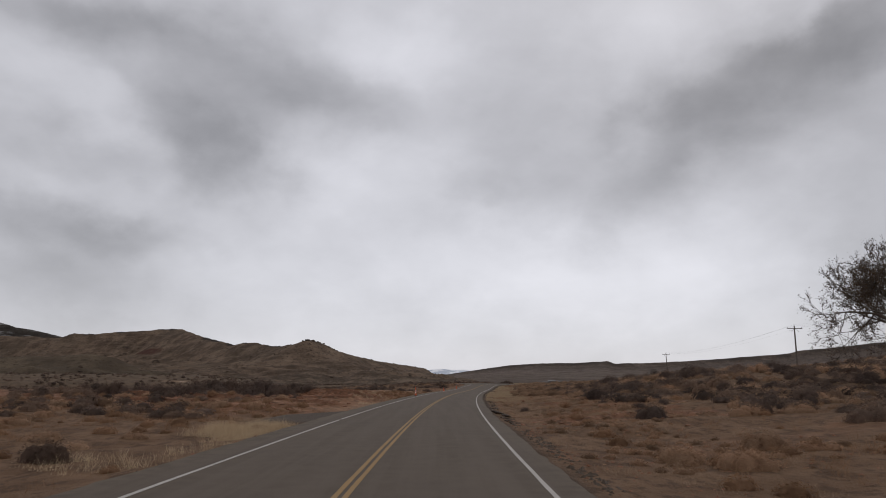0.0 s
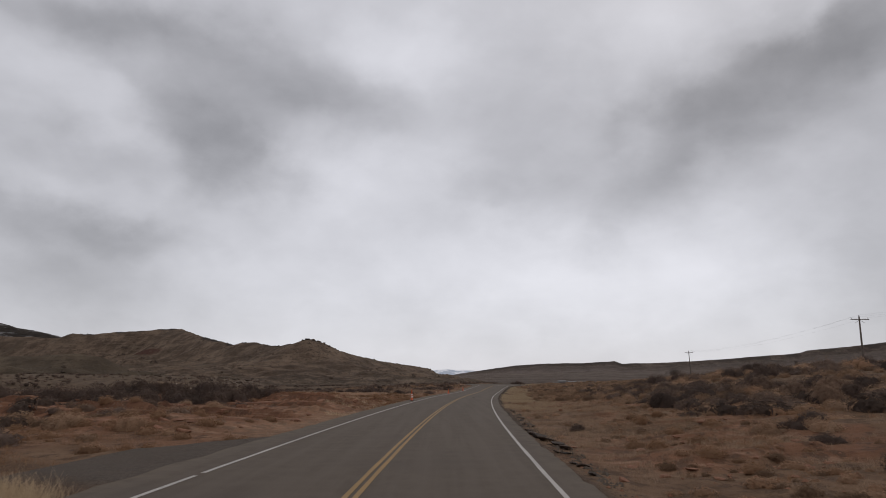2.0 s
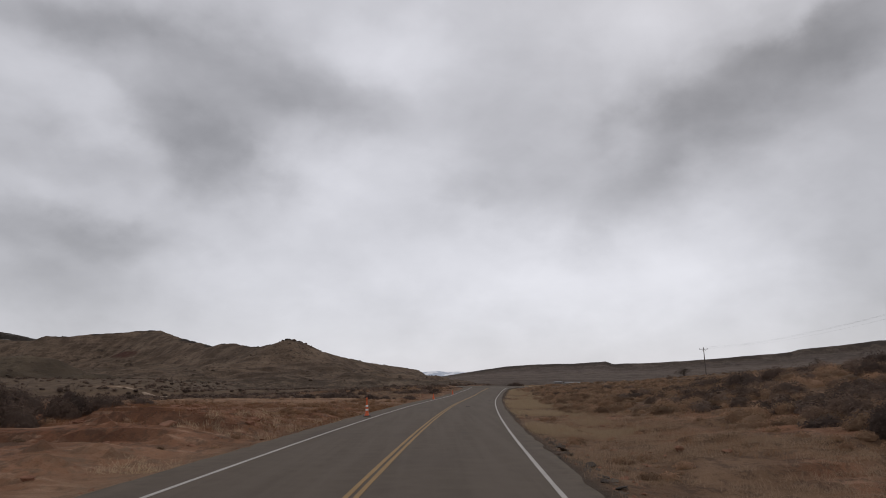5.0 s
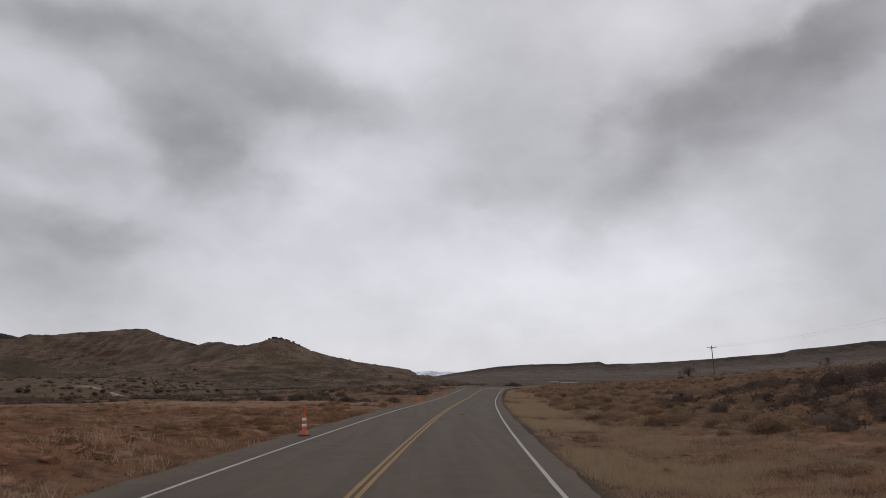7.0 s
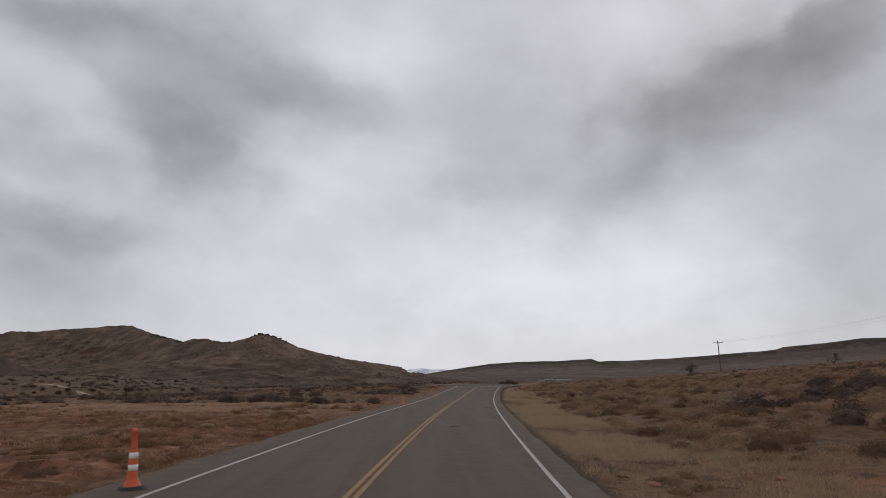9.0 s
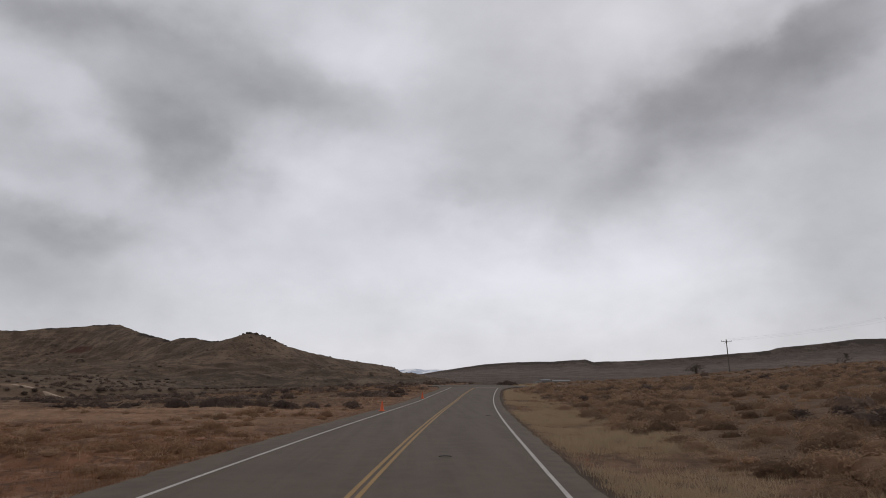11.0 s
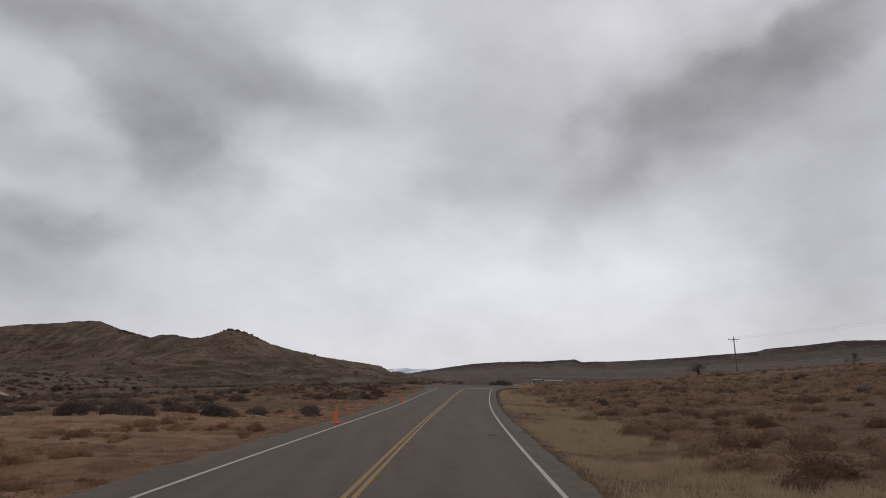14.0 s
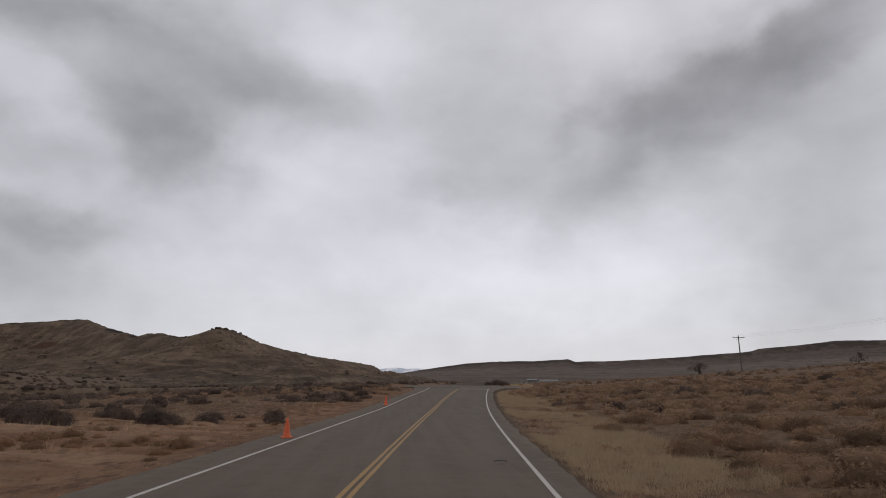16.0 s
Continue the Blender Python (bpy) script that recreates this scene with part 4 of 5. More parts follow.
for a, b in scatter(30, (-50, -8), (78, 150), lambda a, b: 0.9, 2.4):
    set_bush(TAN_BUSH, plant_rng.randint(4), a, b, plant_rng.uniform(0.3, 0.75), plant_rng.uniform(0, 6.28), plant_rng.uniform(0.5, 0.8))


def far_scrub(name, foliage, spots, sizes, label, seed, leaves=60, leaf=(0.10, 0.22), rings=3, sides=7, tones_of=(0, 0, 0.15, 0.35, 0.7)):
    """Scrub too far off to count, in one mesh: small mounds with a rough skin."""
    rng = np.random.RandomState(seed)
    forms = []
    for k in range(7):
        core = dome(0.74, 0.57, rng, rings, sides)
        d = rng.normal(size=(leaves, 3))
        d[:, 2] = np.abs(d[:, 2])
        d /= np.linalg.norm(d, axis=1, keepdims=True)
        c = d * rng.uniform(0.77, 1.0, (leaves, 1)) * (1.0, 1.0, 0.8)
        forms.append(join(core, tufts(c, rng.uniform(*leaf, leaves), d, rng)))
    spots = np.array(spots)
    x = spots[:, 0] + road_x(spots[:, 1])
    z = land(spots[:, 0], spots[:, 1])
    verts, faces, tones, base = [], [], [], 0
    for i in range(len(spots)):
        f, tri = forms[rng.randint(7)]
        t, k, tall = rng.uniform(0, 6.28), sizes[i], rng.uniform(0.75, 1.05)
        c, s = math.cos(t), math.sin(t)
        verts.append(np.stack([x[i] + k * (f[:, 0] * c - f[:, 1] * s), spots[i, 1] + k * (f[:, 0] * s + f[:, 1] * c), z[i] - 0.04 + k * tall * f[:, 2]], 1))
        faces.append(tri + base)
        tones.append(np.full(len(f), rng.choice(tones_of)))
        base += len(f)
    me = mesh_of(name, np.concatenate(verts), np.concatenate(faces), foliage)
    set_attr(me, "tone", np.concatenate(tones))
    tagged(new(name, me), label, "scrub", kind="stuff")


def many(n, lat, y, seed, thin=0.38, scale=13.0, keep=0.0):
    rng = np.random.RandomState(seed)
    a, b = rng.uniform(*lat, n), rng.uniform(*y, n)
    ok = (np.clip((fbm((a + 90) / scale, b / scale, 3) - thin) * 5, 0, 1) + keep > rng.rand(n)) & (on_apron(a, b) < 0.1) & off_roads(a, b) & off_tracks(a + road_x(b), b)
    return list(zip(a[ok], b[ok]))


far_rng = np.random.RandomState(77)
spots = many(800, (15, 46), (38, 112), 90, 0.40, 7.0) + many(260, (-60, -12), (30, 66), 91, 0.44, 8.0) + many(500, (-120, -30), (90, 260), 7, 0.4) + many(1900, (40, 150), (20, 160), 1, 0.3) + many(500, (-140, -60), (50, 110), 2) + many(1900, (-190, -18), (175, 300), 3, 0.38) + many(700, (25, 230), (200, 420), 4, 0.46)
spots += many(1500, (-200, -24), (250, 400), 95, 0.36, 9.0, 0.1) + many(500, (-330, -60), (300, 420), 5, 0.45) + many(500, (-60, -7), (170, 330), 8, 0.42) + many(950, (-95, -8), (142, 192), 71, 0.40, 7.0, 0.06) + many(200, (9, 60), (138, 190), 72, 0.45, 7.0) + many(700, (-200, -24), (205, 300), 97, 0.40, 8.0)
far_scrub("grey_scrub", GREY_TWIG, spots, far_rng.uniform(0.4, 1.1, len(spots)), "grey-brown desert scrub covering the plain", 5, tones_of=(0, 0.2, 0.4, 0.6, 0.8))
spots = many(1700, (8, 130), (150, 330), 6, 0.3, 13.0, 0.25) + many(700, (-60, -12), (-5, 60), 9, 0.4) + many(1500, (34, 130), (14, 160), 10, 0.3)
near = many(1150, (8.8, 42), (92, 138), 76, 0.38, 4.5, 0.10) + many(300, (13, 26), (58, 92), 80, 0.34, 6.0, 0.1) + many(420, (14, 38), (34, 94), 96, 0.38, 6.0)
near_size = 0.24 + 0.75 * far_rng.uniform(0, 1, len(near)) ** 1.5
low = many(950, (6.0, 15), (17, 92), 77, 0.40, 4.0) + many(420, (5.8, 10), (86, 150), 84, 0.45, 4.0) + many(160, (-20, -6.5), (44, 76), 78, 0.42, 5.0) + many(1100, (-40, -6.5), (84, 142), 79, 0.36, 5.0)
far_scrub("tan_scrub", TAN_TWIG, near, near_size, "low tan scrub covering the plain", 7, 280, (0.045, 0.10), 4, 9, (0, 0, 0.15, 0.4, 0.85))
far_scrub("tan_tufts", TAN_TWIG, low, 0.10 + 0.26 * far_rng.uniform(0, 1, len(low)) ** 1.3, "small tan tufts dotted over the soil", 11, 100, (0.09, 0.17), 3, 7, (0, 0.15, 0.4, 0.8))
puffs = many(420, (-14, -5.8), (84, 132), 92, 0.40, 4.0) + many(420, (-40, -6.5), (14, 62), 93, 0.36, 5.0) + many(130, (8, 20), (14, 60), 94, 0.42, 5.0)
far_scrub("rusty_puffs", RUST, puffs, 0.18 + 0.42 * far_rng.uniform(0, 1, len(puffs)) ** 1.4, "round rust-coloured tumbleweeds caught on the plain", 8, 260, (0.05, 0.12), 4, 9, (0, 0, 0.2, 0.4))
spots += many(1500, (9.5, 62), (138, 190), 73, 0.28, 6.0, 0.25) + many(160, (6.5, 24), (176, 192), 74, 0.2, 5.0, 0.4) + many(160, (-40, -7.2), (176, 192), 75, 0.3, 5.0, 0.3)
far_scrub("tan_scrub", TAN_TWIG, spots, far_rng.uniform(0.3, 0.8, len(spots)), "low tan scrub covering the plain", 6)


def grass(name, spots, height, blades, spread_m, material, label, seed):
    """Dry grass: many fine blades in one mesh."""
    rng = np.random.RandomState(seed)
    s = np.repeat(np.array(spots), blades, 0)
    n = len(s)
    tall = np.repeat(rng.uniform(0.5, 1.15, len(spots)), blades) * height
    a = s[:, 0] + rng.normal(0, spread_m, n)
    y = s[:, 1] + rng.normal(0, spread_m, n)
    x = a + road_x(y)
    base = np.stack([x, y, land(a, y) - 0.02], 1)
    bendy = rng.normal(0, 0.33, (n, 2)) * tall[:, None]
    tip = base + np.concatenate([bendy, (tall * rng.uniform(0.6, 1.1, n))[:, None]], 1)
    v, f = ribbons(base, tip, rng.uniform(0.003, 0.007, n), rng)
    tagged(new(name, mesh_of(name, v, f, material, False)), label, "grass", kind="stuff")


def verge(n, lat, y, seed, thin=0.3, scale=3.0):
    return many(n, lat, y, seed, thin, scale)


grass("verge_grass", verge(3900, (5.1, 13.5), (40, 92), 53, 0.35) + verge(1000, (5.8, 20), (8, 46), 15, 0.5) + verge(2600, (5.1, 11), (76, 186), 54, 0.22) + verge(1300, (5.2, 12), (64, 90), 55, 0.2), 0.20, 26, 0.17, TAWNY, "tawny dry grass in low tufts along the road edge", 38)
grass("verge_grass", verge(8600, (5.0, 10.0), (74, 186), 11, 0.37) + verge(2600, (5.6, 10), (204, 262), 12), 0.28, 30, 0.17, GOLD, "golden dry grass along the road edge", 31)
grass("verge_grass", verge(260, (-9.0, -5.6), (-2, 22), 13, 0.5) + verge(800, (-7.8, -5.5), (23, 34), 52, 0.42) + verge(350, (-9.5, -5.3), (62, 84), 14, 0.5), 0.36, 16, 0.13, GOLD,
      "golden dry grass along the road edge", 32)
grass("plain_grass", verge(8000, (-34, -5.3), (80, 190), 16, 0.46, 6.0) + verge(3500, (12, 45), (40, 200), 17, 0.42, 6.0) + verge(4200, (-30, -6), (0, 60), 18, 0.42, 5.0), 0.26, 8, 0.16, RUST,
      "sparse rust-coloured dry grass on the plain", 33)

tussocks = many(2600, (9, 50), (84, 180), 61, 0.30, 5.0, 0.1) + many(1300, (-30, -8), (0, 62), 63, 0.4, 5.0) + many(1400, (9, 26), (14, 84), 64, 0.4, 5.0)
grass("tussocks", tussocks, 0.36, 22, 0.12, RUST, "brown dry tussocks covering the plain", 34)
grass("red_grass", many(5200, (-45, -5.6), (72, 118), 67, 0.36, 5.0, 0.05), 0.24, 26, 0.16, REDGRASS, "red-brown dry grass covering the plain", 37)
grass("verge_grass", many(260, (-8.8, -6.0), (27, 35.5), 65, 0.35, 3.0), 0.55, 22, 0.16, GOLD, "tall golden dry grass beside the turnout", 35)

grass("verge_grass", verge(3200, (-30, -5.0), (84, 175), 66, 0.52, 4.0), 0.3, 10, 0.15, GOLD, "pale dry grass in patches on the plain", 36)

# ----------------------- trees -----------------------


def tube(p, q, r0, r1, sides=5):
    d = q - p
    d = d / (np.linalg.norm(d) + 1e-9)
    a = np.cross(d, (0.3, 0.9, 0.1))
    a /= np.linalg.norm(a) + 1e-9
    b = np.cross(d, a)
    t = np.arange(sides) * 2 * math.pi / sides
    ring = np.cos(t)[:, None] * a + np.sin(t)[:, None] * b
    v = np.concatenate([p + ring * r0, q + ring * r1])
    i = np.arange(sides)
    j = (i + 1) % sides
    return v, np.stack([i, j, j + sides, i + sides], 1)


def grow(rng, height, girth, levels, spread_a, fork, lift=0.25):
    """Limbs of a tree from its foot: (start, end, radius at both ends, level)."""
    limbs = []

    def go(p, d, length, r, level):
        steps = 3 if level < 2 else 2
        for k in range(steps):
            d = d + rng.normal(0, 0.13, 3)
            d[2] += 0.04
            d /= np.linalg.norm(d)
            q = p + d * length / steps
            r1 = r * (0.86 if k < steps - 1 else 0.74)
            limbs.append((p, q, r, r1, level))
            if level and level < levels and k < steps - 1 and rng.rand() < 0.7:
                side = d + rng.normal(0, spread_a, 3)
                go(q, side / np.linalg.norm(side), length * rng.uniform(0.5, 0.75), r1 * 0.55, level + 1)
            p, r = q, r1
        if level < levels:
            for _ in range(fork[min(level, len(fork) - 1)]):
                side = d + rng.normal(0, spread_a, 3)
                side[2] += lift
                go(p, side / np.linalg.norm(side), length * rng.uniform(0.6, 0.85), r * rng.uniform(0.55, 0.8), level + 1)

    go(np.zeros(3), np.array([0.0, 0.0, 1.0]), height, girth, 0)
    return limbs


def build_tree(name, x, y, seed, height, girth, levels, spread_a, fork, leaves, label, twig=0.03, lift=0.25, scale=(1, 1, 1)):
    rng = np.random.RandomState(seed)
    limbs = grow(rng, height, girth, levels, spread_a, fork, lift)
    thick = [tube(p, q, max(a, 0.012), max(b, 0.010), 6 if lv < 2 else 4) for p, q, a, b, lv in limbs if lv < levels]
    thin = [(p, q, a) for p, q, a, b, lv in limbs if lv >= levels]
    top = new(name)
    top.location = (x, y, land_at(x, y) - 0.15)
    part("trunk", mesh_of("trunk", *join(*thick), WOODY), None, top)
    base, tip = np.array([t[0] for t in thin]), np.array([t[1] for t in thin])
    extra = tip + rng.normal(0, 0.35, tip.shape) * np.linalg.norm(tip - base, axis=1, keepdims=True)
    extra2 = tip + rng.normal(0, 0.5, tip.shape) * np.linalg.norm(tip - base, axis=1, keepdims=True)
    sprays = [ribbons(base + (tip - base) * rng.uniform(0, 1, (len(tip), 1)), tip + rng.normal(0, 0.42, tip.shape) * np.linalg.norm(tip - base, axis=1, keepdims=True) + (0, 0, 0.08), twig * 0.6, rng) for _ in range(3)]
    part("twig_crown", mesh_of("twig_crown", *join(*sprays, ribbons(base, tip, twig, rng), ribbons(base, extra, twig * 0.7, rng), ribbons(base, extra2, twig * 0.7, rng), ribbons(tip, tip + (extra - base) * 0.5, twig * 0.5, rng)), WOODY, False), None, top)
    if leaves:
        c = np.repeat(tip, leaves, 0)
        c = c + rng.normal(0, 0.13, c.shape)
        part("crown", mesh_of("crown", *specks(c, rng.uniform(0.04, 0.085, len(c)), rng), LEAF, False), None, top, "withered brown leaves")
    top.scale = scale
    return tagged(top, label, "tree")


build_tree("cottonwood_tree", 39.5, 52.0, 4, 2.8, 0.38, 5, 0.72, (6, 4, 3, 3, 3), 3, "big cottonwood with withered leaves among the brush", 0.02, 0.12, (1.25, 1.25, 1.45))
build_tree("bare_tree", 100.5, 300.0, 9, 1.2, 0.30, 4, 0.8, (5, 3, 3, 3), 0, "small bare spreading tree on the plain", 0.018, 0.2, (2.7, 2.7, 1.15))
build_tree("bare_tree", 152.0, 300.0, 12, 1.7, 0.36, 4, 0.8, (3, 3, 3, 2), 0, "dead bare tree on the plain", 0.06, 0.1)

# ======================= stones =======================


def stone_mesh(seed, flat):
    rng = np.random.RandomState(seed)
    bm = bmesh.new()
    pts = rng.normal(size=(16, 3))
    pts /= np.linalg.norm(pts, axis=1, keepdims=True)
    for p in pts * rng.uniform(0.8, 1.05, (16, 1)) * (1.0, rng.uniform(0.6, 0.9), flat):
        bm.verts.new(p)
    bmesh.ops.convex_hull(bm, input=bm.verts)
    loose = [v for v in bm.verts if not v.link_faces]
    bmesh.ops.delete(bm, geom=loose, context="VERTS")
    bmesh.ops.bevel(bm, geom=bm.edges[:], offset=0.05, segments=1, affect="EDGES")
    me = bpy.data.meshes.new("stone")
    bm.to_mesh(me)
    bm.free()
    me.materials.append(RED_STONE)
    return me


STONES = [stone_mesh(300 + i, (0.28, 0.45, 0.2)[i % 3]) for i in range(7)]
BROKEN = mat_stone("broken_asphalt", (0.026, 0.022, 0.019), (0.055, 0.046, 0.038))
CHUNKS = [me.copy() for me in STONES]
for me in CHUNKS:
    me.materials.clear()
    me.materials.append(BROKEN)


def set_stone(lat, y, size):
    x = lat + float(road_x(y))
    ob = new("stone", STONES[plant_rng.randint(7)])
    ob.location = (x, y, land_at(x, y) + size * 0.05)
    ob.rotation_euler = (plant_rng.normal(0, 0.12), plant_rng.normal(0, 0.12), plant_rng.uniform(0, 6.28))
    ob.scale = (size,) * 3
    tagged(ob, "broken slab of red sandstone on the soil", "stone", "red stones beside the road")


for a, b in scatter(95, (5.6, 15), (30, 92), lambda a, b: patchy(a, b, 6.0), 0.5):
    set_stone(a, b, plant_rng.uniform(0.08, 0.28))
for a, b in scatter(95, (-24, -6.2), (46, 112), lambda a, b: patchy(a, b, 6.0), 0.5):
    set_stone(a, b, plant_rng.uniform(0.10, 0.4))
for a, b in scatter(40, (-24, -7), (46, 72), lambda a, b: patchy(a, b, 6.0), 0.8):
    set_stone(a, b, plant_rng.uniform(0.2, 0.5))
for a, b, s in [(-9.2, 179, 0.7), (-10.4, 181, 0.9), (-8.4, 176, 0.5)]:
    set_stone(a, b, s)


# layered ledges of red sandstone in the cut bank


def ledge_mesh(seed):
    """A stack of broken plates, each set back from the one below."""
    rng = np.random.RandomState(seed)
    verts, faces, base, z = [], [], 0, -0.25
    n = 15
    t = np.arange(n) * 2 * math.pi / n
    outline = 1 + rng.normal(0, 0.20, n)
    long, deep = rng.uniform(1.0, 1.5), rng.uniform(0.8, 1.2)
    for k in range(rng.randint(2, 4)):
        thick = rng.uniform(0.16, 0.42)
        set_back = 1 - 0.2 * k
        cut = outline * set_back + rng.normal(0, 0.10, n)
        shift = rng.normal(0, 0.12, 2) + (0, 0.16 * k)
        rings = []
        for dz, f in ((0.0, 0.90), (thick * 0.25, 1.0), (thick * 0.85, 0.985), (thick, 0.93), (thick + 0.03, 0.45)):
            r = cut * f * rng.uniform(0.93, 1.06, n)
            rings.append(np.stack([np.cos(t) * r * long + shift[0], np.sin(t) * r * deep + shift[1], z + dz + rng.normal(0, 0.04, n)], 1))
        v = np.concatenate(rings + [np.array([[shift[0], shift[1], z + thick + 0.04]])])
        i = np.arange(n)
        j = (i + 1) % n
        for q in range(4):
            a, b = q * n, (q + 1) * n
            faces += [np.stack([a + i, a + j, b + j], 1) + base, np.stack([a + i, b + j, b + i], 1) + base]
        faces.append(np.stack([4 * n + i, 4 * n + j, np.full(n, 5 * n)], 1) + base)
        verts.append(v)
        base += len(v)
        z += thick * 0.92
    return mesh_of("rock_ledge", np.concatenate(verts), np.concatenate(faces), RED_STONE, False)


LEDGES = [ledge_mesh(500 + i) for i in range(6)]
for a, b in scatter(120, (-30, -7.6), (50, 81), lambda a, b: patchy(a, b, 5.0) * (b > 55 - 0.6 * (a + 8)), 0.6):
    x = a + float(road_x(b))
    ob = tagged(new("rock_ledge", LEDGES[plant_rng.randint(6)]), "broken red sandstone ledge in the cut bank", "rock", "red rock ledges of the bank")
    k = plant_rng.uniform(0.15, 0.45)
    ob.scale, ob.rotation_euler = (k, k, k * plant_rng.uniform(0.7, 1.1)), (plant_rng.normal(0.05, 0.14), plant_rng.normal(0, 0.14), plant_rng.uniform(0, 6.28))
    ob.location = (x, b, land_at(x, b) - 0.3 * k)

# slabs broken off the asphalt edge, also dark in place of its shade
for a, b in scatter(26, (4.6, 5.4), (34, 70), lambda a, b: 1.0, 0.35):
    x = a + float(road_x(b))
    ob = tagged(new("asphalt_slab", CHUNKS[plant_rng.randint(7)]), "dark slab broken off the asphalt edge", "asphalt slab", "broken asphalt slabs beside the road")
    k = plant_rng.uniform(0.12, 0.30)
    ob.scale, ob.rotation_euler = (k * 0.8, k * 1.3, k * 0.6), (plant_rng.normal(0, 0.15), plant_rng.normal(0.1, 0.2), plant_rng.normal(0, 0.5))
    ob.location = (x, b, land_at(x, b) + 0.03)

# the largest of them, where the edge has given way
for a, b, k in ((4.75, 47.6, 0.5), (4.95, 46.2, 0.55), (5.1, 44.8, 0.6), (5.3, 43.3, 0.45), (5.35, 42.0, 0.38), (4.9, 49.4, 0.4)):
    x = a + float(road_x(b))
    ob = tagged(new("asphalt_slab", CHUNKS[plant_rng.randint(7)]), "large dark slab broken off the asphalt edge", "asphalt slab", "broken asphalt slabs beside the road")
    ob.scale, ob.rotation_euler = (k * 0.75, k * 1.3, k * 0.8), (plant_rng.normal(0, 0.12), plant_rng.normal(0.15, 0.1), plant_rng.normal(0, 0.3))
    ob.location = (x, b, land_at(x, b) + 0.05)


def rubble(name, spots, sizes, material, label, seed):
    """Small loose stones, too many to count, in one mesh."""
    rng = np.random.RandomState(seed)
    corner = np.array([(1, 0, 0), (-1, 0, 0), (0, 1, 0), (0, -1, 0), (0, 0, 1), (0, 0, -0.6)], float)
    tri = np.array([(0, 2, 4), (2, 1, 4), (1, 3, 4), (3, 0, 4), (2, 0, 5), (1, 2, 5), (3, 1, 5), (0, 3, 5)])
    s = np.array(spots)
    n = len(s)
    v = corner[None] * rng.uniform(0.55, 1.2, (n, 6, 1)) * np.asarray(sizes)[:, None, None] * np.stack([np.ones(n), rng.uniform(0.5, 1, n), rng.uniform(0.35, 0.7, n)], 1)[:, None, :]
    t = rng.uniform(0, 6.28, n)[:, None]
    x, y = v[..., 0] * np.cos(t) - v[..., 1] * np.sin(t), v[..., 0] * np.sin(t) + v[..., 1] * np.cos(t)
    out = np.stack([x + (s[:, 0] + road_x(s[:, 1]))[:, None], y + s[:, 1][:, None], v[..., 2] + land(s[:, 0], s[:, 1])[:, None]], -1)
    f = tri[None] + (np.arange(n) * 6)[:, None, None]
    tagged(new(name, mesh_of(name, out.reshape(-1, 3), f.reshape(-1, 3), material, False)), label, "stones", kind="stuff")


spots = many(3000, (5.0, 16), (10, 100), 41, 0.4, 4.0) + many(3500, (-26, -5.2), (44, 120), 42, 0.4, 4.0) + many(2500, (-30, -5.0), (110, 180), 43, 0.42, 5.0) + many(1200, (4.9, 6.2), (20, 200), 44, 0.3, 2.0)
spots += many(1200, (-6.0, -4.9), (20, 200), 45, 0.3, 2.0)
# extra crumbs added on the right, in place of the shadow line there
crumbs = many(900, (4.6, 5.5), (14, 75), 50, 0.3, 1.5) + many(1500, (4.7, 5.7), (5, 210), 47, 0.35, 1.5) + many(900, (-5.5, -4.65), (5, 210), 48, 0.35, 1.5)
rubble("asphalt_crumbs", crumbs, np.random.RandomState(5).uniform(0.03, 0.14, len(crumbs)), ASPHALT, "dark crumbs of asphalt along the road edge", 49)
rubble("loose_stones", spots, np.random.RandomState(3).uniform(0.025, 0.13, len(spots)) ** 1.15, RED_STONE, "loose reddish stones and clods on the soil", 46)



def hill_specks():
    """Dark shrubs and boulders dotted over the slopes of the near hills."""
    rng = np.random.RandomState(91)
    corner = np.array([(1, 0, 0), (-1, 0, 0), (0, 1, 0), (0, -1, 0), (0, 0, 1), (0, 0, -0.6)], float)
    tri = np.array([(0, 2, 4), (2, 1, 4), (1, 3, 4), (3, 0, 4), (2, 0, 5), (1, 2, 5), (3, 1, 5), (0, 3, 5)])
    spots = []
    for (xs, ys, z, dist), n in zip(HILL_FIELDS[:2], (14000, 4000)):
        i, j = rng.randint(len(ys), size=n), rng.randint(len(xs), size=n)
        ok = (dist[i, j] < 0.97) & (fbm(xs[j] / 22, ys[i] / 22, 3) > 0.46)
        i, j = i[ok], j[ok]
        spots.append(np.stack([xs[j], ys[i], z[i, j]], 1))
    s = np.concatenate(spots)
    n = len(s)
    size = rng.uniform(0.4, 1.0, n) ** 2.5 * 1.5
    v = (corner[None] * rng.uniform(0.6, 1.2, (n, 6, 1)) + rng.normal(0, 0.28, (n, 6, 3))) * size[:, None, None] * (1.0, 0.8, 0.6) + s[:, None, :]
    f = tri[None] + (np.arange(n) * 6)[:, None, None]
    tagged(new("hill_rocks", mesh_of("hill_rocks", v.reshape(-1, 3), f.reshape(-1, 3), CAPROCK, False)), "dark rocks and shrubs dotted over the hill slopes", "rocks", kind="stuff")


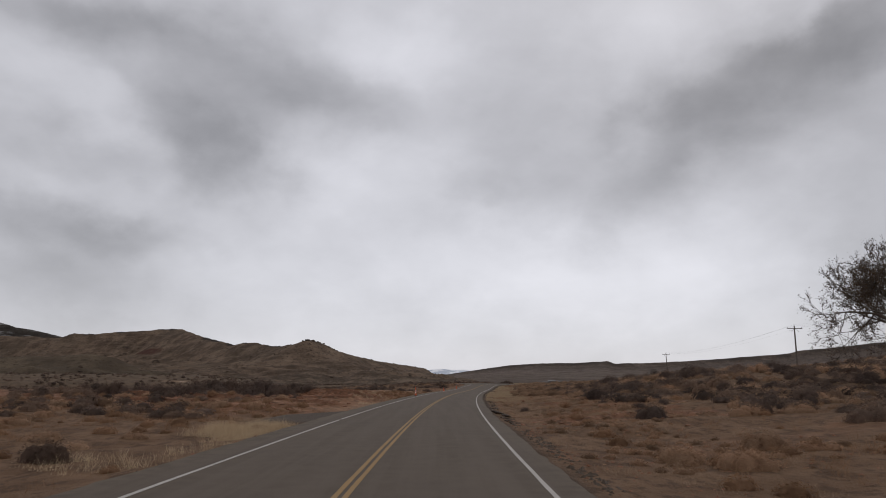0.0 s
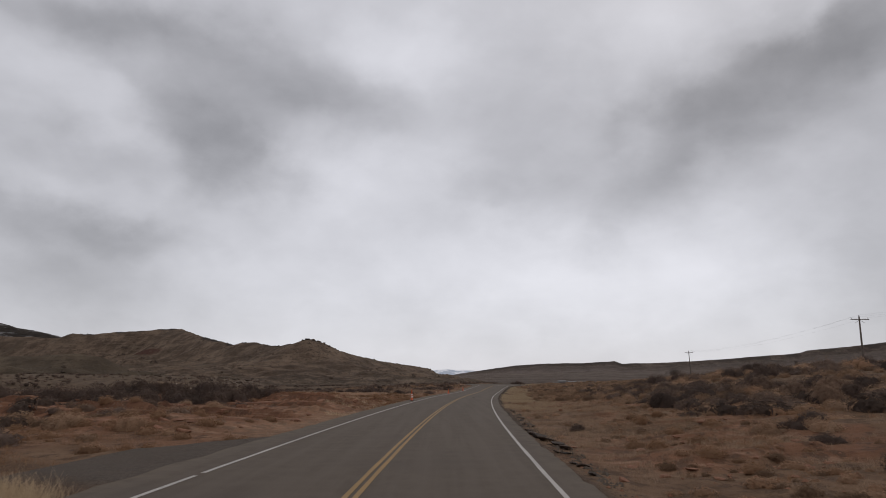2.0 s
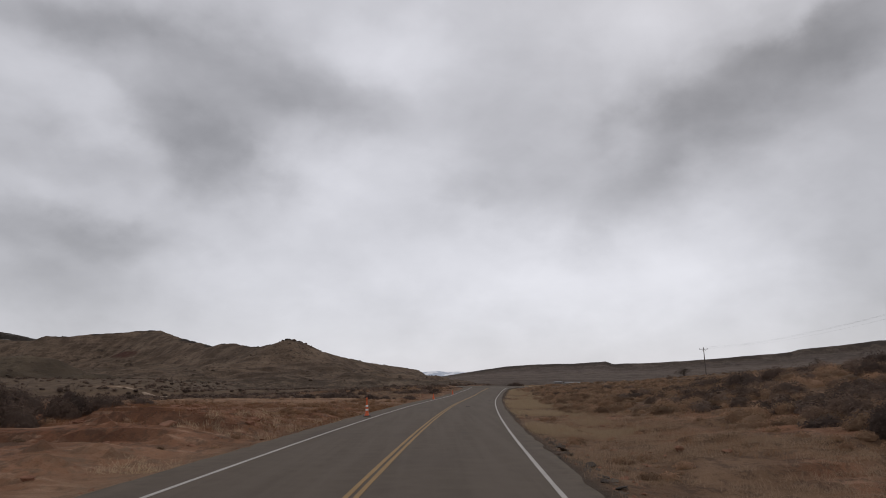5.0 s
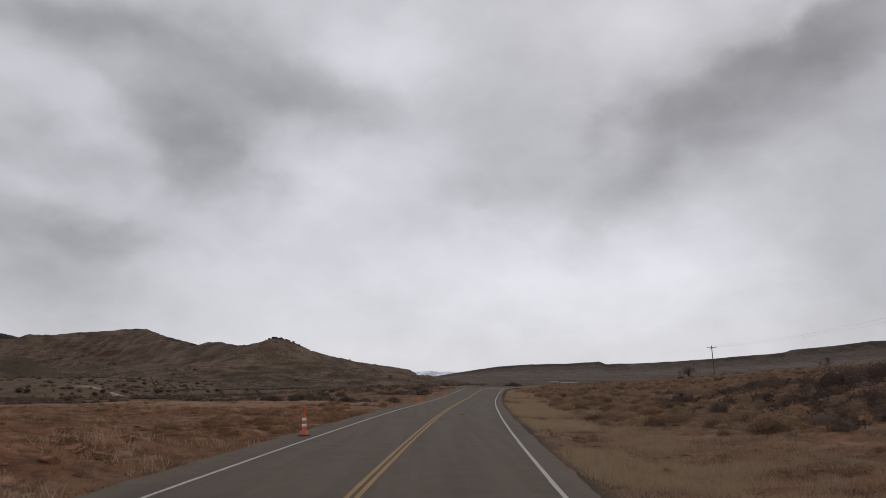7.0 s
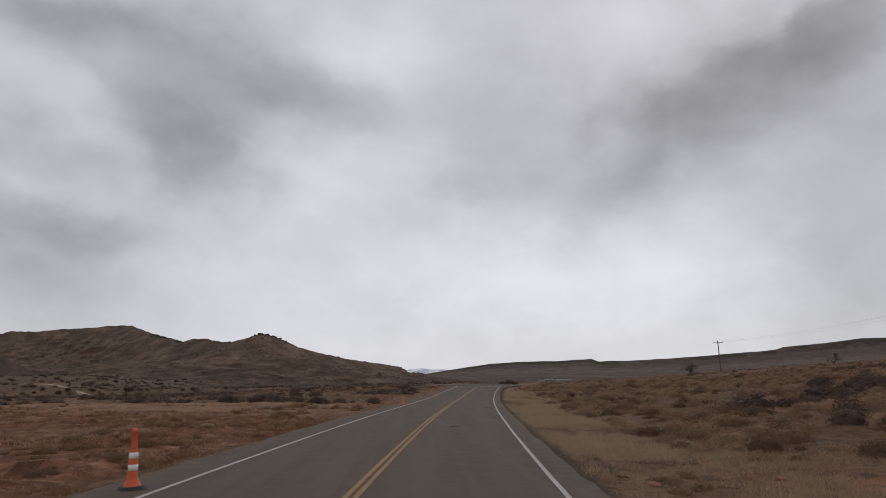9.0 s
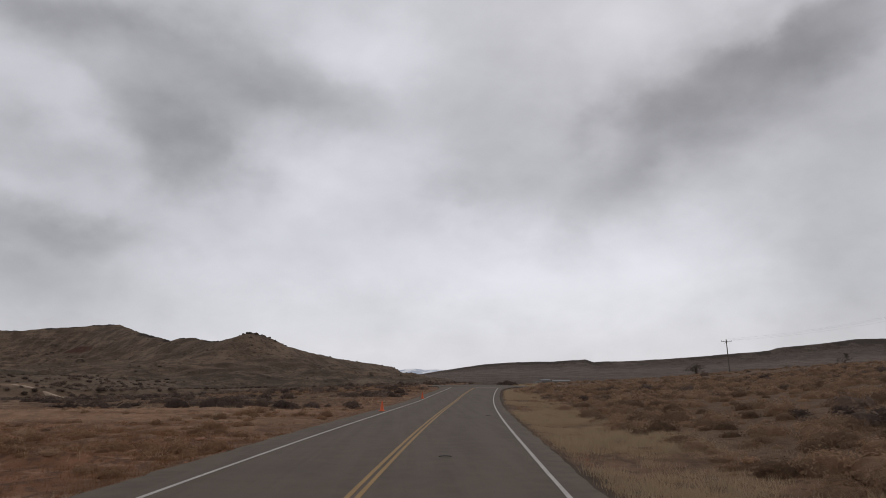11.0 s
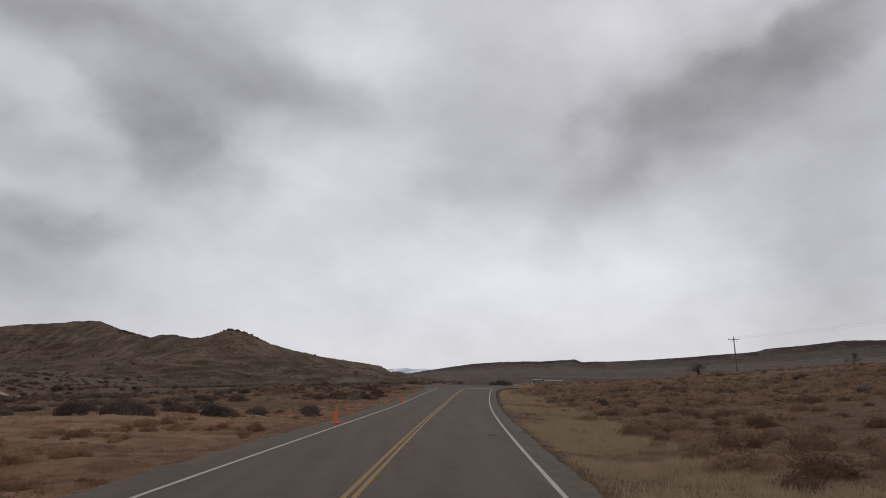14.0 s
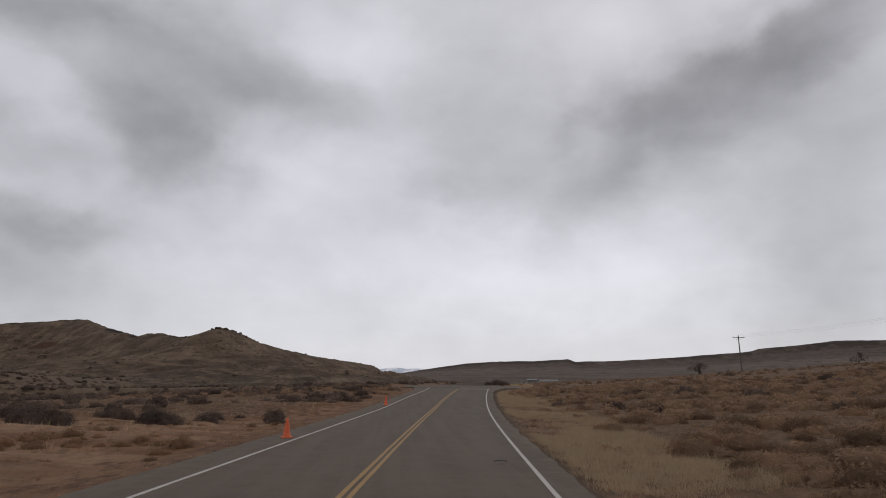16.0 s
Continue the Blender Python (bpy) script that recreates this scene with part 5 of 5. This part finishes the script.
# dark caprock along the crest of the hill
CAPROCK = mat_stone("dark_caprock", (0.042, 0.033, 0.026), (0.085, 0.064, 0.048))
hill_specks()
CAP_MESH = [me.copy() for me in STONES]
for me in CAP_MESH:
    me.materials.clear()
    me.materials.append(CAPROCK)
for x, y, z, s in [(-101, 511, 30.6, 3.8), (-98, 511, 31.2, 4.2), (-95, 515, 31.0, 4.0), (-92, 521, 30.6, 3.8), (-89, 528, 29.6, 2.6), (-104, 515, 29.8, 2.2), (-131, 557, 28.6, 2.4), (-151, 590, 31.0, 2.8),
                   (-166, 612, 33.6, 3.0), (-172, 621, 34.0, 2.6), (-182, 637, 34.4, 3.0), (-330, 856, 61.5, 2.6), (-397, 893, 61.6, 2.6), (-432, 895, 59.6, 2.4), (-493, 900, 57.0, 3.0)]:
    ob = new("boulder", CAP_MESH[plant_rng.randint(7)])
    ob.location, ob.scale = (x, y, z - 0.4), (s * 0.75, s * 0.75, s * 0.9)
    ob.rotation_euler = (plant_rng.normal(0, 0.15), plant_rng.normal(0, 0.15), plant_rng.uniform(0, 6.28))
    tagged(ob, "dark caprock boulder on the crest of the hill", "boulder", "boulders on the hill crest")

# ======================= poles and wires =======================


def revolve(profile, sides=20):
    """A turned body from (radius, height) pairs."""
    t = np.arange(sides) * 2 * math.pi / sides
    v = np.concatenate([np.stack([np.cos(t) * r, np.sin(t) * r, np.full(sides, z)], 1) for r, z in profile])
    f = []
    for k in range(len(profile) - 1):
        i = np.arange(sides)
        j = (i + 1) % sides
        f.append(np.stack([k * sides + i, k * sides + j, (k + 1) * sides + j, (k + 1) * sides + i], 1))
    return v, np.concatenate(f)


def box_bm(sx, sy, sz, at=(0, 0, 0), bevel=0.01):
    bm = bmesh.new()
    bmesh.ops.create_cube(bm, size=1.0)
    bmesh.ops.scale(bm, vec=(sx, sy, sz), verts=bm.verts)
    bmesh.ops.bevel(bm, geom=bm.edges[:], offset=bevel, segments=1, affect="EDGES")
    bmesh.ops.translate(bm, vec=at, verts=bm.verts)
    return bm


ARM_Z = 0.55      # crossarm below the pole's top


def build_pole(x, y, top):
    foot = land_at(x, y) - 0.2
    tall = top - foot
    pole = new("utility_pole")
    pole.location = (x, y, foot)
    pole.rotation_euler = (0, radians(-1.8 if y > 200 else 0.6), radians(-9))
    part("shaft", mesh_of("shaft", *revolve([(0.17, 0), (0.15, tall * 0.5), (0.12, tall - 0.03), (0.0, tall)], 10), TIMBER), None, pole)
    arm = part("crossarm", box_bm(2.9, 0.12, 0.14, (0, -0.16, tall - ARM_Z)), TIMBER, pole)
    for side in (-1, 1):
        bm = box_bm(0.9, 0.03, 0.05, (0, 0, 0), 0.004)
        bmesh.ops.rotate(bm, cent=(0, 0, 0), matrix=Matrix.Rotation(radians(38) * side, 3, "Y"), verts=bm.verts)
        bmesh.ops.translate(bm, vec=(0.36 * side, -0.12, tall - ARM_Z - 0.33), verts=bm.verts)
        part("brace", bm, TIMBER, pole)
    pin = [(0.02, 0), (0.02, 0.1), (0.07, 0.11), (0.045, 0.16), (0.06, 0.18), (0.03, 0.24), (0.0, 0.25)]
    for dx, dz in ((-1.3, -ARM_Z + 0.07), (1.3, -ARM_Z + 0.07), (0.0, -0.02)):
        ins = part("insulator", mesh_of("insulator", *revolve(pin, 10), INSULATOR), None, pole, "brown porcelain insulator")
        ins.location = (dx, -0.16 if dx else 0, tall + dz)
    return tagged(pole, "weathered wooden power pole with a crossarm", "pole", "poles of the power line")


POLES = [(53.5, 0.0, 12.8), (73.2, 130.8, 13.5), (93.2, 262.2, 13.6)]
for spot in POLES:
    build_pole(*spot)


def wire(a, b, sag):
    n = 24
    t = np.linspace(0, 1, n)
    p = np.outer(1 - t, a) + np.outer(t, b)
    p[:, 2] -= sag * 4 * t * (1 - t)
    me = mesh_of("overhead_wire", *join(*[tube(p[i], p[i + 1], 0.006, 0.006, 4) for i in range(n - 1)]), CABLE)
    tagged(new("overhead_wire", me), "thin sagging power line wire between two poles", "wire", "wires of the power line")


for p, q in zip(POLES, POLES[1:]):
    for dx, dz in ((-1.3, -ARM_Z + 0.3), (1.3, -ARM_Z + 0.3), (0.0, 0.2)):
        wire((p[0] + dx, p[1] - 0.16, p[2] + dz), (q[0] + dx, q[1] - 0.16, q[2] + dz), 1.5)

# ======================= traffic cones =======================


def cone_spot(ob, x, y):
    lat = x - float(road_x(y))
    z = float(road_z(y)) if PAVE_L + 0.3 < lat < PAVE_R - 0.3 else land_at(x, y)
    ob.location = (x, y, z)


def build_delineator(x, y):
    """Tall slim marker with a heavy rubber foot and two white bands."""
    top = new("delineator_post")
    foot = bmesh.new()
    bmesh.ops.create_cone(foot, cap_ends=True, segments=8, radius1=0.25, radius2=0.21, depth=0.06)
    bmesh.ops.translate(foot, vec=(0, 0, 0.03), verts=foot.verts)
    part("base", foot, RUBBER, top, "black rubber foot")
    body = [(0.155, 0.05), (0.145, 0.08), (0.105, 0.16), (0.088, 0.20), (0.074, 0.62), (0.060, 0.66), (0.046, 0.98), (0.055, 0.99), (0.055, 1.04), (0.038, 1.07), (0.0, 1.075)]
    part("body", mesh_of("body", *revolve(body), ORANGE), None, top, "faded orange plastic body")
    for lo, r0, r1 in ((0.33, 0.0865, 0.0830), (0.54, 0.0795, 0.0760)):
        part("band", mesh_of("band", *revolve([(r0 - 0.004, lo), (r0, lo + 0.002), (r1, lo + 0.10), (r1 - 0.004, lo + 0.102)]), BAND), None, top, "white reflective band")
    top.rotation_euler = (0, radians(-2), 0.4)
    cone_spot(top, x, y)
    return tagged(top, "tall orange delineator post with white bands at the road edge", "traffic cone", "cones along the road edge")


def build_cone(x, y, tall, label):
    top = new("traffic_cone")
    part("base", box_bm(0.36, 0.36, 0.04, (0, 0, 0.02), 0.012), ORANGE, top)
    body = [(0.15, 0.035), (0.145, 0.06), (0.13, 0.09), (0.04, tall - 0.03), (0.032, tall), (0.024, tall), (0.024, tall - 0.1)]
    part("body", mesh_of("body", *revolve(body), ORANGE), None, top)
    top.rotation_euler = (0, 0, 0.5)
    cone_spot(top, x, y)
    return tagged(top, label, "traffic cone", "cones along the road edge")


build_delineator(-0.93, 84.6)
build_cone(3.1, 127.8, 0.66, "plain orange traffic cone on the road shoulder")
build_cone(6.3, 154.0, 0.7, "plain orange traffic cone on the road shoulder")

# scraps of rubber on the asphalt
for x, y, turn in ((5.85, 100.7, 0.1), (9.35, 120.6, 0.0)):
    bm = box_bm(0.34, 0.05, 0.02, (0, 0, 0.012), 0.008)
    bmesh.ops.subdivide_edges(bm, edges=[e for e in bm.edges if e.calc_length() > 0.2], cuts=4)
    for v in bm.verts:
        v.co.z += 0.018 * math.cos(v.co.x * 8)
    me = bpy.data.meshes.new("tyre_scrap")
    bm.to_mesh(me)
    bm.free()
    me.materials.append(RUBBER)
    ob = tagged(new("tyre_scrap", me), "curled black strip of tyre rubber on the asphalt", "tyre scrap", "rubber scraps on the road")
    ob.location, ob.rotation_euler = (x, y, 0.002), (0, 0, turn)

# ======================= far buildings =======================


def build_house(name, x, y, sx, sy, sz, roof, wall_mat, label, windows, turn=0.0):
    top = new(name)
    top.location = (x, y, land_at(x, y) - 0.1)
    top.rotation_euler = (0, 0, turn)
    part("wall", box_bm(sx, sy, sz, (0, 0, sz / 2 + 0.05), 0.03), wall_mat, top)
    bm = bmesh.new()
    e = 0.2
    prof = [(-sy / 2 - e, sz), (0, sz + roof), (sy / 2 + e, sz), (sy / 2 + e, sz + 0.08), (0, sz + roof + 0.1), (-sy / 2 - e, sz + 0.08)]
    ends = [[bm.verts.new((s * (sx / 2 + e), a, b)) for a, b in prof] for s in (-1, 1)]
    for k in range(6):
        bm.faces.new((ends[0][k], ends[0][(k + 1) % 6], ends[1][(k + 1) % 6], ends[1][k]))
    for end in ends:
        bm.faces.new((end[0], end[1], end[4], end[5]))
        bm.faces.new((end[1], end[2], end[3], end[4]))
    bmesh.ops.recalc_face_normals(bm, faces=bm.faces)
    part("roof", bm, ROOF, top)
    for k in range(windows):
        wx = (k + 0.5) / windows * sx - sx / 2
        win = part("window", box_bm(0.75, 0.05, 0.6, (wx, -sy / 2 - 0.01, sz * 0.6), 0.01), SIDING, top)
        part("pane", box_bm(0.63, 0.02, 0.48, (wx, -sy / 2 - 0.04, sz * 0.6), 0.004), PANE, win)
    return tagged(top, label, "building")


build_house("trailer", 72.1, 430, 3.6, 2.3, 1.9, 0.15, SIDING, "small white trailer on the plain", 1, 0.1)
build_house("shed", 76.6, 432, 4.6, 3.2, 2.2, 0.6, SHED, "grey weathered board shed beside the trailers", 0, -0.1)
build_house("mobile_home", 85.3, 434, 9.5, 3.4, 2.0, 0.5, SIDING, "long white mobile home on the plain", 3, 0.05)
